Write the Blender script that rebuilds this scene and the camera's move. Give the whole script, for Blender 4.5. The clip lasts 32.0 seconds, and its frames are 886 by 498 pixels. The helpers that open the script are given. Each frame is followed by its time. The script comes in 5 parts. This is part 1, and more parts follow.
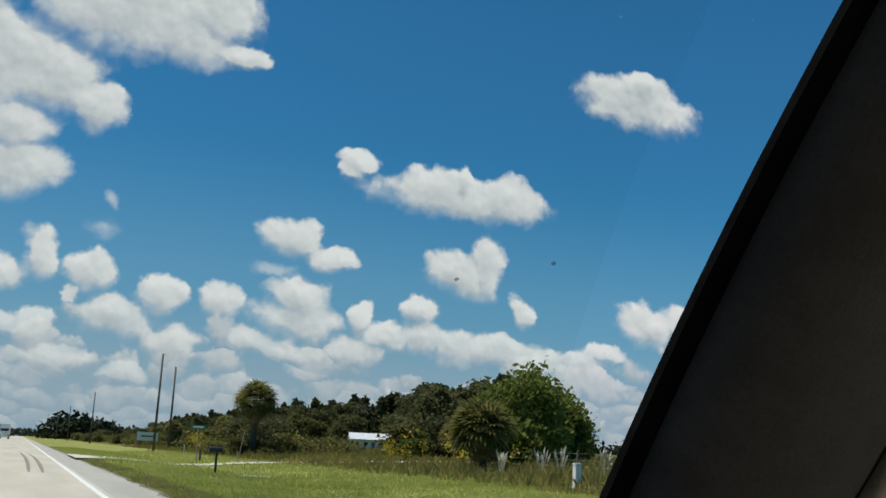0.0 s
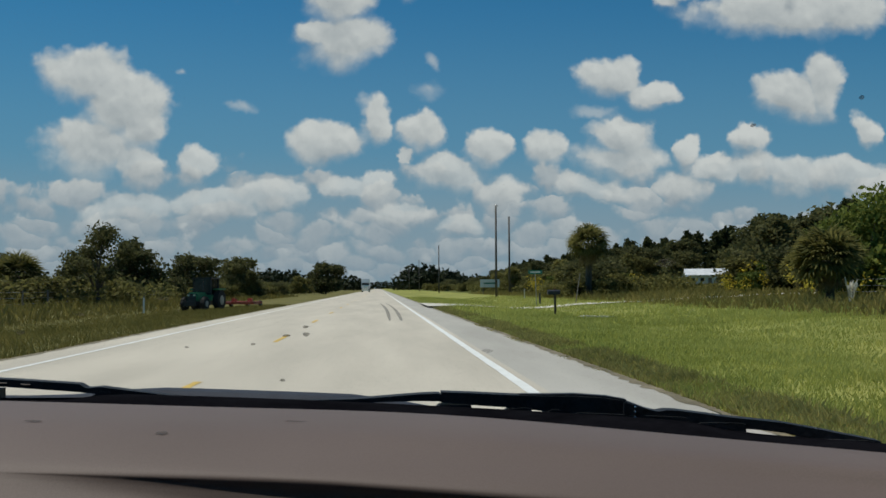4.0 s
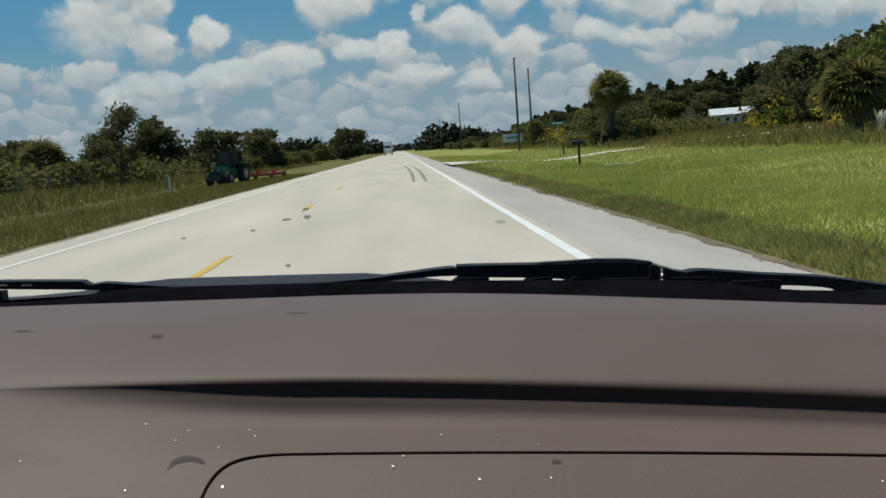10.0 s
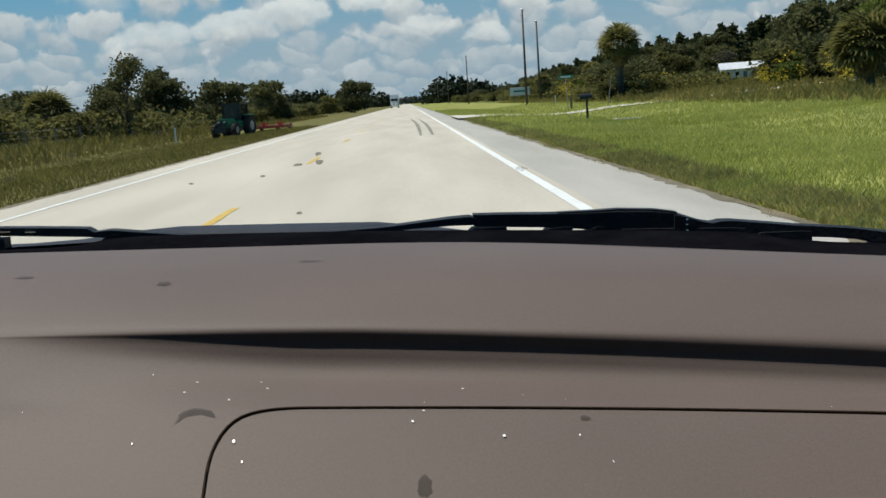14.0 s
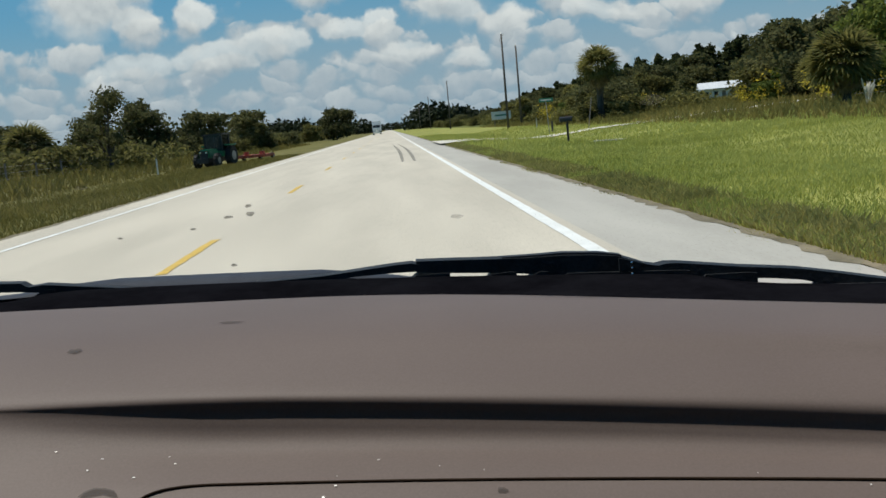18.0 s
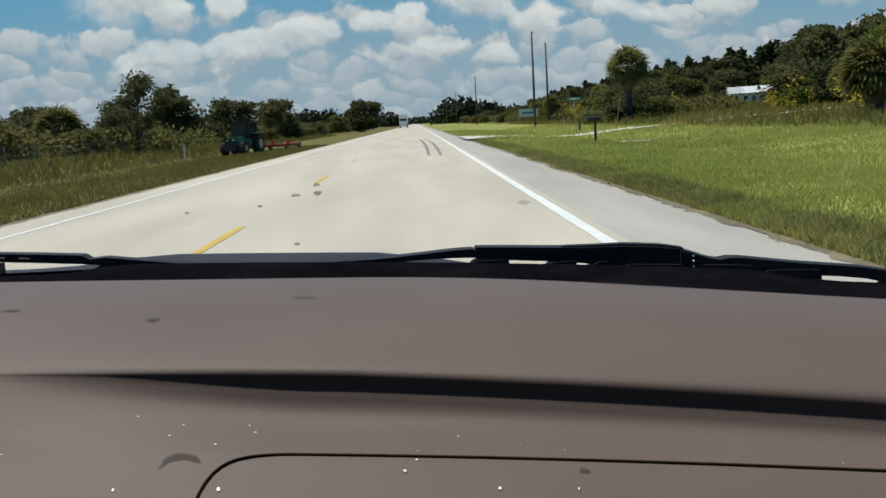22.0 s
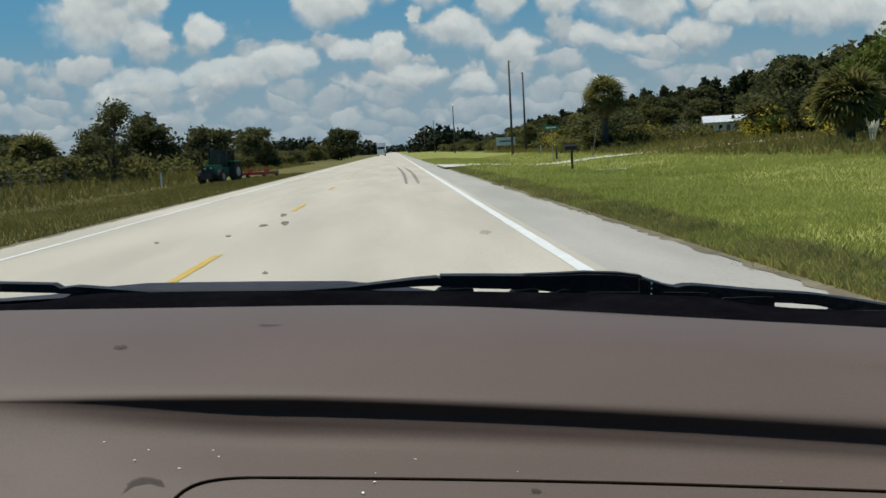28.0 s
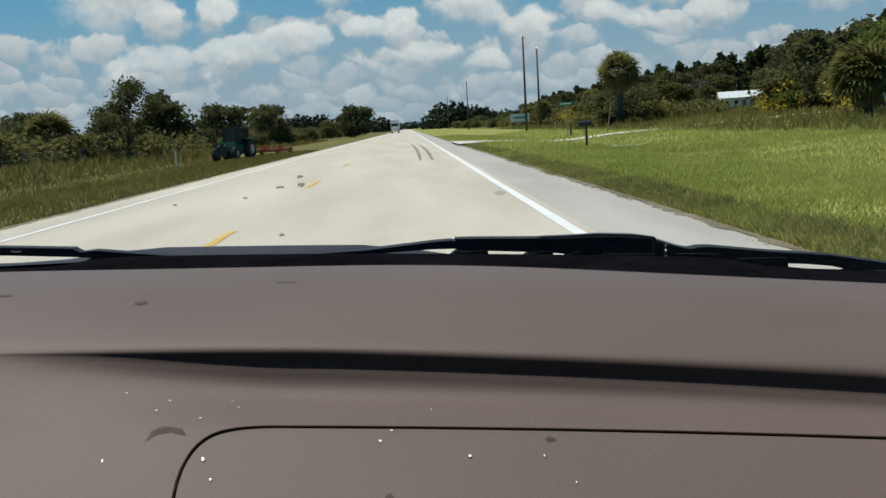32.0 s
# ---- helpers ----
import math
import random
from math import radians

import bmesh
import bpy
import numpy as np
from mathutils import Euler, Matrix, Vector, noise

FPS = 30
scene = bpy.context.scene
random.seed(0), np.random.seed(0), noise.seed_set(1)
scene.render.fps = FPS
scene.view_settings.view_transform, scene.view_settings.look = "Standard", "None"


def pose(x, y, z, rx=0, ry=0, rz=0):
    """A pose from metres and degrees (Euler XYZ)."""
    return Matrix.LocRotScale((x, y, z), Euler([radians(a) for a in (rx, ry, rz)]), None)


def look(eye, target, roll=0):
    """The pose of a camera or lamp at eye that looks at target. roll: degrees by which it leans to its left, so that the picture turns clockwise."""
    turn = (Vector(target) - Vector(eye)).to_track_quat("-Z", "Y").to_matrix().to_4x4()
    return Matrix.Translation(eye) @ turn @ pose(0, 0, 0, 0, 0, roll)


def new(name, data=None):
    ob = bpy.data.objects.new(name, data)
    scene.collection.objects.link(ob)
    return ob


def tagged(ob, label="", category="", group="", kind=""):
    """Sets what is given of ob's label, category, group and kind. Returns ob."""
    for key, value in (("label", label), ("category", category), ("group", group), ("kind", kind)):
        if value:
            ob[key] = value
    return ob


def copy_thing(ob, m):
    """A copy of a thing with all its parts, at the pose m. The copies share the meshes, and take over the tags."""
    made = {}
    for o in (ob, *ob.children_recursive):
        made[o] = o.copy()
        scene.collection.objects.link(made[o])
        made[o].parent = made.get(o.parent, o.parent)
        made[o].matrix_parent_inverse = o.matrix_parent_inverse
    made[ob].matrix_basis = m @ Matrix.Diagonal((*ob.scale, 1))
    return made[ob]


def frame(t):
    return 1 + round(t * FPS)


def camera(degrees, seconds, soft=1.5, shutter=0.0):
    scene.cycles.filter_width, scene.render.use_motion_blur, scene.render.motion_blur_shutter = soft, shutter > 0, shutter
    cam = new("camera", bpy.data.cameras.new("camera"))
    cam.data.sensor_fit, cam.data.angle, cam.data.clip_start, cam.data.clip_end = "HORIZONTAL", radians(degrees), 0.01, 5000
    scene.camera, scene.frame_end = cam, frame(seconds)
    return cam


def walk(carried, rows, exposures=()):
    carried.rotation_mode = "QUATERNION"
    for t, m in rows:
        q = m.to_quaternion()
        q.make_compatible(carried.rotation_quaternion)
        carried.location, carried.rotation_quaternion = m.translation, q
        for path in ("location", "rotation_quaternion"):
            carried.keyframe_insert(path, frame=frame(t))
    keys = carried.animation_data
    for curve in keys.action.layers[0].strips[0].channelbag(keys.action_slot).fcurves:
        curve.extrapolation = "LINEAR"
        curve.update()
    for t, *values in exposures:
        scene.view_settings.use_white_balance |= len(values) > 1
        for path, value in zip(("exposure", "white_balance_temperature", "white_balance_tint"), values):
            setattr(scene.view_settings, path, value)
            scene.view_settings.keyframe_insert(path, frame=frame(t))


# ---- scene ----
cam = camera(48.5, 32.0, soft=1.55)
# seconds, eye, yaw to the left from +y, pitch up, roll
PATH = [
    (0, (0.0098, -0.0411, 1.1507), -22.415, 11.762, 2.545),
    (0.5, (-0.0158, -0.0345, 1.1507), -17.690, 11.859, 2.309),
    (1, (-0.0451, -0.0325, 1.1508), -13.699, 11.672, 2.326),
    (1.5, (-0.0520, -0.0381, 1.1508), -10.591, 10.894, 1.569),
    (2, (-0.0405, -0.0485, 1.1509), -8.044, 9.962, 0.749),
    (2.5, (-0.0125, -0.0628, 1.1511), -6.459, 8.920, 0.178),
    (3, (0.0181, -0.0755, 1.1513), -5.476, 7.444, 0.218),
    (3.5, (0.0212, -0.0674, 1.1571), -4.598, 5.225, -0.007),
    (4, (0.0281, -0.0572, 1.1638), -3.747, 2.256, -0.406),
    (4.5, (0.0298, -0.0353, 1.1639), -3.006, -0.479, -1.226),
    (6.5, (0.0468, -0.0344, 1.1737), -2.896, -3.860, -4.918),
    (7, (0.0453, -0.0182, 1.1692), -2.808, -4.423, -5.281),
    (7.5, (0.0422, -0.0047, 1.1668), -2.764, -4.770, -5.462),
    (8, (0.0451, -0.0057, 1.1690), -2.582, -4.882, -5.168),
    (8.5, (0.0475, -0.0021, 1.1695), -2.479, -4.885, -4.975),
    (9, (0.0488, 0.0029, 1.1699), -2.287, -4.888, -4.626),
    (9.5, (0.0471, 0.0014, 1.1714), -2.167, -5.015, -4.430),
    (10, (0.0463, 0.0014, 1.1727), -1.969, -5.901, -4.337),
    (10.5, (0.0433, 0.0050, 1.1703), -1.810, -7.405, -4.210),
    (11, (0.0418, 0.0053, 1.1642), -1.444, -8.125, -4.172),
    (11.5, (0.0436, 0.0096, 1.1656), -0.924, -7.809, -4.412),
    (12, (0.0449, 0.0072, 1.1695), -0.405, -7.396, -4.497),
    (12.5, (0.0414, 0.0073, 1.1696), -0.342, -7.285, -4.434),
    (13, (0.0403, 0.0068, 1.1698), -0.625, -7.599, -4.267),
    (13.5, (0.0380, 0.0152, 1.1680), -1.110, -8.085, -4.137),
    (14, (0.0377, 0.0322, 1.1650), -1.425, -8.551, -4.007),
    (14.5, (0.0351, 0.0441, 1.1667), -1.941, -9.112, -3.956),
    (16.5, (0.0218, 0.0640, 1.1719), -3.384, -8.760, -3.242),
    (17, (0.0626, 0.0477, 1.1779), -2.630, -7.887, -4.248),
    (17.5, (0.0703, 0.0544, 1.1837), -2.353, -7.345, -4.598),
    (18, (0.0785, 0.0550, 1.1785), -2.404, -7.177, -5.258),
    (18.5, (0.0876, 0.0450, 1.1755), -2.636, -7.588, -5.476),
    (19, (0.0823, 0.0471, 1.1653), -3.305, -7.915, -5.205),
    (19.5, (0.0771, 0.0418, 1.1631), -3.701, -8.082, -4.761),
    (20, (0.0677, 0.0397, 1.1672), -3.765, -8.157, -4.220),
    (20.5, (0.0632, 0.0349, 1.1714), -3.414, -7.900, -3.755),
    (21, (0.0622, 0.0181, 1.1669), -2.684, -7.123, -3.442),
    (21.5, (0.0545, 0.0298, 1.1701), -1.687, -7.039, -3.253),
    (22, (0.0443, 0.0520, 1.1731), -1.097, -7.358, -3.335),
    (22.5, (0.0388, 0.0470, 1.1774), -1.184, -7.174, -3.191),
    (23, (0.0366, 0.0337, 1.1738), -1.873, -7.174, -3.210),
    (23.5, (0.0367, 0.0410, 1.1637), -2.322, -7.234, -3.360),
    (24, (0.0418, 0.0366, 1.1633), -2.064, -7.189, -3.700),
    (24.5, (0.0644, 0.0305, 1.1644), -1.403, -7.227, -4.699),
    (25, (0.0624, 0.0312, 1.1614), -1.707, -7.032, -4.458),
    (25.5, (0.0554, 0.0456, 1.1612), -2.055, -6.802, -4.400),
    (26, (0.0627, 0.0497, 1.1638), -1.905, -6.419, -4.299),
    (26.5, (0.0607, 0.0465, 1.1718), -2.048, -5.967, -3.772),
    (28.5, (0.0546, 0.0297, 1.1759), -2.483, -5.805, -3.256),
    (29, (0.0558, 0.0383, 1.1763), -2.161, -6.606, -3.657),
    (29.5, (0.0524, 0.0447, 1.1746), -1.835, -7.252, -3.367),
    (30, (0.0478, 0.0288, 1.1658), -1.482, -7.280, -3.249),
    (30.5, (0.0533, 0.0117, 1.1627), -0.855, -6.709, -3.663),
    (31, (0.0528, 0.0249, 1.1589), -0.725, -6.738, -3.601),
    (31.5, (0.0535, 0.0206, 1.1611), -1.085, -6.943, -3.511),
    (32, (0.0531, 0.0236, 1.1634), -1.582, -7.092, -3.439),
]


def aimed(eye, yaw, pitch, roll):
    a, b = radians(yaw), radians(pitch)
    way = Vector((-math.sin(a) * math.cos(b), math.cos(a) * math.cos(b), math.sin(b)))
    return look(eye, Vector(eye) + 2 * way, roll)


walk(cam, [(t, aimed(eye, yaw, pitch, roll)) for t, eye, yaw, pitch, roll in PATH], exposures=[(0.0, 0.0), (1.0, -0.2), (2.0, -0.28), (4.0, -0.30), (7.0, -0.16), (10.0, -0.13), (11.0, 0.06), (13.0, 0.1), (17.0, 0.05), (26.0, 0.04), (29.0, -0.14), (30.0, 0.06), (32.0, 0.06)])

# ------------------------------------------------------------------ light
SUN_EL, SUN_AZ = radians(68), radians(-68)  # azimuth to the right of the road's way


class Nodes:
    """Short hand for node trees."""

    def __init__(self, tree):
        self.tree = tree
        tree.nodes.clear()

    def node(self, kind, **values):
        n = self.tree.nodes.new(kind)
        for key, value in values.items():
            n.inputs[key.replace("_", " ")].default_value = value
        return n

    def link(self, a, b):
        self.tree.links.new(a, b)
        return self

    def math(self, op, a, b=0.0, c=0.0, clamp=False):
        n = self.tree.nodes.new("ShaderNodeMath")
        n.operation, n.use_clamp = op, clamp
        for slot, v in zip(n.inputs, (a, b, c)):
            if isinstance(v, (int, float)):
                slot.default_value = v
            else:
                self.link(v, slot)
        return n.outputs[0]

    def vec(self, op, a, b=(0, 0, 0), c=(0, 0, 0)):
        n = self.tree.nodes.new("ShaderNodeVectorMath")
        n.operation = op
        for slot, v in zip(n.inputs, (a, b, c)):
            if isinstance(v, tuple):
                slot.default_value = v
            else:
                self.link(v, slot)
        return n.outputs["Value"] if op == "LENGTH" else n.outputs[0]

    def mix(self, f, a, b):
        n = self.tree.nodes.new("ShaderNodeMix")
        n.data_type = "RGBA"
        for slot, v in zip((n.inputs[0], n.inputs[6], n.inputs[7]), (f, a, b)):
            if isinstance(v, (int, float)):
                slot.default_value = v
            elif isinstance(v, tuple):
                slot.default_value = (*v[:3], 1)
            else:
                self.link(v, slot)
        return n.outputs[2]

    def noise(self, at, scale, detail=4.0, rough=0.55, colour=False):
        n = self.node("ShaderNodeTexNoise", Scale=scale, Detail=detail, Roughness=rough)
        self.link(at, n.inputs["Vector"])
        return n.outputs["Color" if colour else "Fac"]

    def ramp(self, v, lo, hi, a=0.0, b=1.0):
        n = self.tree.nodes.new("ShaderNodeMapRange")
        n.interpolation_type = "SMOOTHSTEP"
        for slot, x in zip(n.inputs[:5], (v, lo, hi, a, b)):
            if isinstance(x, (int, float)):
                slot.default_value = x
            else:
                self.link(x, slot)
        return n.outputs[0]


world = bpy.data.worlds.new("summer_sky")
scene.world = world
world.use_nodes = True
W = Nodes(world.node_tree)
sky = W.node("ShaderNodeTexSky")
sky.sky_type, sky.sun_disc = "NISHITA", False
sky.sun_elevation, sky.sun_rotation = SUN_EL, SUN_AZ
sky.air_density, sky.dust_density, sky.ozone_density = 1.2, 0.6, 2.5
SKY_GAIN = 0.094
blue = W.vec("MULTIPLY", sky.outputs[0], (SKY_GAIN * 0.17, SKY_GAIN * 0.60, SKY_GAIN * 0.82))
coords = W.node("ShaderNodeTexCoord")
split = W.node("ShaderNodeSeparateXYZ")
W.link(coords.outputs["Generated"], split.inputs[0])
ahead = W.math("MAXIMUM", split.outputs[1], 0.06)
flat = W.node("ShaderNodeCombineXYZ")
W.link(W.math("DIVIDE", split.outputs[0], ahead), flat.inputs[0])
W.link(W.math("DIVIDE", split.outputs[2], ahead), flat.inputs[1])
flat = flat.outputs[0]
# the edges billow at two sizes
warp = W.vec("MULTIPLY", W.vec("SUBTRACT", W.noise(flat, 17, 4, 0.6, True), (0.5, 0.5, 0.5)), (0.040, 0.030, 0.0))
fine = W.vec("MULTIPLY", W.vec("SUBTRACT", W.noise(flat, 75, 4, 0.62, True), (0.5, 0.5, 0.5)), (0.008, 0.007, 0.0))
wavy = W.vec("ADD", W.vec("ADD", flat, warp), fine)
UP = (0.004, 0.013, 0.0)
wavy_up = W.vec("ADD", wavy, UP)
near_puff, near_up, near_wisp = 9.0, 9.0, 9.0


def cloud(u, v, ru, rv):
    """One puff of cumulus, by its slope to the right and up from the road's way and its half sizes."""
    global near_puff, near_up
    ru, rv = 1.16 * ru, 1.16 * rv
    size, off = (1 / ru, 1 / rv, 0.0), (-u / ru, -v / rv, 0.0)
    near_puff = W.math("SMOOTH_MIN", near_puff, W.vec("LENGTH", W.vec("MULTIPLY_ADD", wavy, size, off)), 0.22)
    near_up = W.math("SMOOTH_MIN", near_up, W.vec("LENGTH", W.vec("MULTIPLY_ADD", wavy_up, size, off)), 0.22)


def wisp(u, v, ru, rv):
    """A thin shred of cloud."""
    global near_wisp
    near_wisp = W.math("SMOOTH_MIN", near_wisp, W.vec("LENGTH", W.vec("MULTIPLY_ADD", wavy, (1 / ru, 1 / rv, 0.0), (-u / ru, -v / rv, 0.0))), 0.2)


# the great cloud high over the road
cloud(-0.283, 0.384, 0.083, 0.067)
cloud(-0.203, 0.362, 0.071, 0.052)
cloud(-0.125, 0.377, 0.081, 0.066)
cloud(-0.066, 0.356, 0.064, 0.053)
cloud(-0.016, 0.347, 0.050, 0.041)
cloud(0.031, 0.325, 0.031, 0.024)
cloud(-0.039, 0.295, 0.036, 0.026)
cloud(-0.036, 0.253, 0.044, 0.030)
cloud(-0.065, 0.262, 0.022, 0.016)
cloud(0.050, 0.430, 0.092, 0.047)
cloud(0.102, 0.415, 0.065, 0.030)
cloud(0.142, 0.450, 0.044, 0.036)
cloud(0.172, 0.406, 0.025, 0.014)
# the broad one low over the oncoming side
cloud(-0.290, 0.216, 0.045, 0.028)
cloud(-0.256, 0.186, 0.043, 0.036)
cloud(-0.285, 0.145, 0.050, 0.034)
cloud(-0.238, 0.164, 0.024, 0.026)
cloud(-0.243, 0.127, 0.022, 0.020)
# thin wisps
wisp(-0.139, 0.188, 0.017, 0.007)
wisp(0.050, 0.203, 0.025, 0.013)
wisp(-0.013, 0.194, 0.013, 0.009)
wisp(0.055, 0.231, 0.009, 0.011)
wisp(0.229, 0.181, 0.028, 0.008)
wisp(-0.199, 0.220, 0.008, 0.005)
# small ones in the blue
cloud(0.242, 0.215, 0.031, 0.021)
cloud(0.282, 0.196, 0.029, 0.014)
cloud(0.427, 0.287, 0.100, 0.025)
cloud(0.401, 0.295, 0.046, 0.023)
cloud(0.486, 0.290, 0.044, 0.026)
cloud(0.434, 0.308, 0.009, 0.016)
cloud(0.314, 0.310, 0.022, 0.013)
cloud(0.302, 0.299, 0.015, 0.008)
cloud(0.429, 0.196, 0.040, 0.026)
cloud(0.468, 0.210, 0.022, 0.032)
# the towers over the bank
cloud(-0.051, 0.148, 0.037, 0.023)
cloud(-0.002, 0.168, 0.017, 0.025)
cloud(0.045, 0.160, 0.022, 0.021)
cloud(0.071, 0.117, 0.036, 0.021)
cloud(0.026, 0.137, 0.008, 0.010)
cloud(0.113, 0.144, 0.021, 0.019)
cloud(0.172, 0.140, 0.023, 0.021)
cloud(0.252, 0.154, 0.034, 0.021)
cloud(0.250, 0.133, 0.046, 0.020)
cloud(0.391, 0.157, 0.022, 0.014)
cloud(0.516, 0.162, 0.014, 0.018)
cloud(0.321, 0.142, 0.014, 0.016)
cloud(-0.104, 0.093, 0.029, 0.018)
cloud(-0.182, 0.088, 0.032, 0.013)
cloud(-0.147, 0.081, 0.033, 0.016)
cloud(-0.182, 0.129, 0.021, 0.017)
cloud(-0.237, 0.081, 0.040, 0.014)
cloud(-0.038, 0.101, 0.026, 0.013)
cloud(-0.001, 0.105, 0.015, 0.015)
cloud(0.022, 0.074, 0.028, 0.013)
cloud(0.129, 0.098, 0.021, 0.019)
cloud(0.083, 0.062, 0.024, 0.010)
cloud(0.205, 0.103, 0.024, 0.014)
cloud(0.241, 0.097, 0.036, 0.013)
cloud(0.317, 0.105, 0.032, 0.016)
cloud(0.352, 0.122, 0.026, 0.015)
cloud(0.393, 0.123, 0.028, 0.020)
cloud(0.430, 0.115, 0.029, 0.018)
cloud(0.488, 0.117, 0.046, 0.018)
cloud(0.540, 0.105, 0.034, 0.015)
cloud(0.596, 0.110, 0.029, 0.015)
cloud(-0.273, 0.074, 0.026, 0.011)
# those over the pasture
cloud(0.671, 0.444, 0.081, 0.032)
cloud(0.655, 0.430, 0.065, 0.021)
cloud(0.680, 0.468, 0.035, 0.018)
cloud(0.685, 0.162, 0.043, 0.025)
cloud(0.734, 0.165, 0.026, 0.021)
cloud(0.625, 0.123, 0.030, 0.012)


def billows(at):
    """Cauliflower lumps over a soft noise of many sizes."""
    total = W.math("MULTIPLY", W.noise(at, 18, 5, 0.55), 0.75)
    for scale, share in ((34, 0.24), (85, 0.08)):
        v = W.node("ShaderNodeTexVoronoi", Scale=scale)
        v.feature = "SMOOTH_F1"
        v.inputs["Smoothness"].default_value = 0.55
        v.voronoi_dimensions = "2D"
        W.link(at, v.inputs["Vector"])
        total = W.math("ADD", total, W.math("MULTIPLY", W.math("SUBTRACT", 0.9, v.outputs["Distance"]), share))
    return total


lumpy = W.vec("ADD", flat, W.vec("ADD", W.vec("MULTIPLY", warp, (0.45, 0.45, 0.0)), fine))
puffs = billows(lumpy)
above = billows(W.vec("ADD", lumpy, (0.002, 0.007, 0.0)))
relief = W.math("SUBTRACT", puffs, above)
body_of = W.math("SUBTRACT", 1.0, near_puff)
lift_of = W.math("SUBTRACT", near_up, near_puff)
ruffled = W.math("ADD", body_of, W.math("MULTIPLY", W.math("SUBTRACT", puffs, 0.50), 1.15))
solid = W.ramp(ruffled, -0.06, W.ramp(lift_of, -0.35, 0.30, 0.75, 0.26))
thin = W.ramp(W.math("ADD", W.math("SUBTRACT", 1.0, near_wisp), W.math("MULTIPLY", W.math("SUBTRACT", puffs, 0.55), 2.0)), -0.1, 0.9, 0.0, 0.6)
# the bank along the horizon: row behind row of small cumulus in haze
rise = W.node("ShaderNodeSeparateXYZ")
W.link(flat, rise.inputs[0])
bank_layers = []
for k, (su, sv, low, high, full, veil) in enumerate(((38.0, 68.0, -0.02, 0.095, 0.50, 0.88), (25.0, 44.0, 0.015, 0.130, 0.38, 0.64), (15.0, 26.0, 0.045, 0.170, 0.25, 0.36))):
    at = W.vec("MULTIPLY_ADD", wavy, (su, sv, 0.0), (3.7 * k, 1.9 * k, 0.0))
    heap = W.node("ShaderNodeTexVoronoi", Scale=1.0, Randomness=0.95)
    heap.voronoi_dimensions = "2D"
    W.link(at, heap.inputs["Vector"])
    off = W.node("ShaderNodeSeparateXYZ")
    W.link(W.vec("SUBTRACT", at, heap.outputs["Position"]), off.inputs[0])
    room = W.math("ADD", W.ramp(rise.outputs[1], high, high - 0.07, -0.75, full), W.ramp(rise.outputs[1], low, low + 0.035, -0.6, 0.0))
    dense = W.math("ADD", W.math("SUBTRACT", 0.42, heap.outputs["Distance"]), W.math("MULTIPLY_ADD", W.math("SUBTRACT", puffs, 0.55), 2.2, room))
    there = W.ramp(dense, 0.0, W.ramp(off.outputs[1], -0.3, 0.3, 0.65, 0.12 + 0.3 * veil))
    shine = W.math("ADD", W.math("MULTIPLY_ADD", off.outputs[1], 0.85 - 0.4 * veil, 0.42), W.math("MULTIPLY", relief, 1.5), clamp=True)
    tone = W.mix(veil, W.mix(shine, (0.32, 0.385, 0.44), (0.72, 0.735, 0.725)), W.mix(shine, (0.255, 0.345, 0.425), (0.42, 0.485, 0.53)))
    bank_layers.append((there, tone))
lit = W.math("ADD", W.math("MULTIPLY", lift_of, 0.55), W.math("MULTIPLY", relief, 1.5))
lit = W.math("SUBTRACT", lit, W.ramp(body_of, 0.35, 1.0, 0.0, 0.22))
lit = W.math("ADD", lit, 0.62, clamp=True)
white = W.mix(lit, (0.33, 0.375, 0.41), (0.74, 0.755, 0.74))
haze = W.ramp(rise.outputs[1], 0.34, 0.0, 0.0, 0.85)
misty = W.mix(haze, blue, (0.18, 0.34, 0.49))
out = W.mix(W.ramp(rise.outputs[1], 0.15, 0.03, 0.0, 0.85), misty, (0.29, 0.385, 0.455))
for there, tone in bank_layers:
    out = W.mix(there, out, tone)
out = W.mix(W.math("MULTIPLY", solid, W.ramp(rise.outputs[1], 0.02, 0.16, 0.40, 0.97)), W.mix(thin, out, (0.60, 0.64, 0.66)), white)
backing = W.node("ShaderNodeBackground", Strength=1.0)
W.link(out, backing.inputs[0])
goal = W.node("ShaderNodeOutputWorld")
W.link(backing.outputs[0], goal.inputs[0])

sun_data = bpy.data.lights.new("sun", "SUN")
sun_data.energy, sun_data.angle, sun_data.color = 4.6, radians(0.53), (1.0, 0.94, 0.84)
sun = new("sun", sun_data)
sun_way = Vector((math.sin(SUN_AZ) * math.cos(SUN_EL), math.cos(SUN_AZ) * math.cos(SUN_EL), math.sin(SUN_EL)))
sun.matrix_world = look(sun_way * 60, (0, 0, 0))


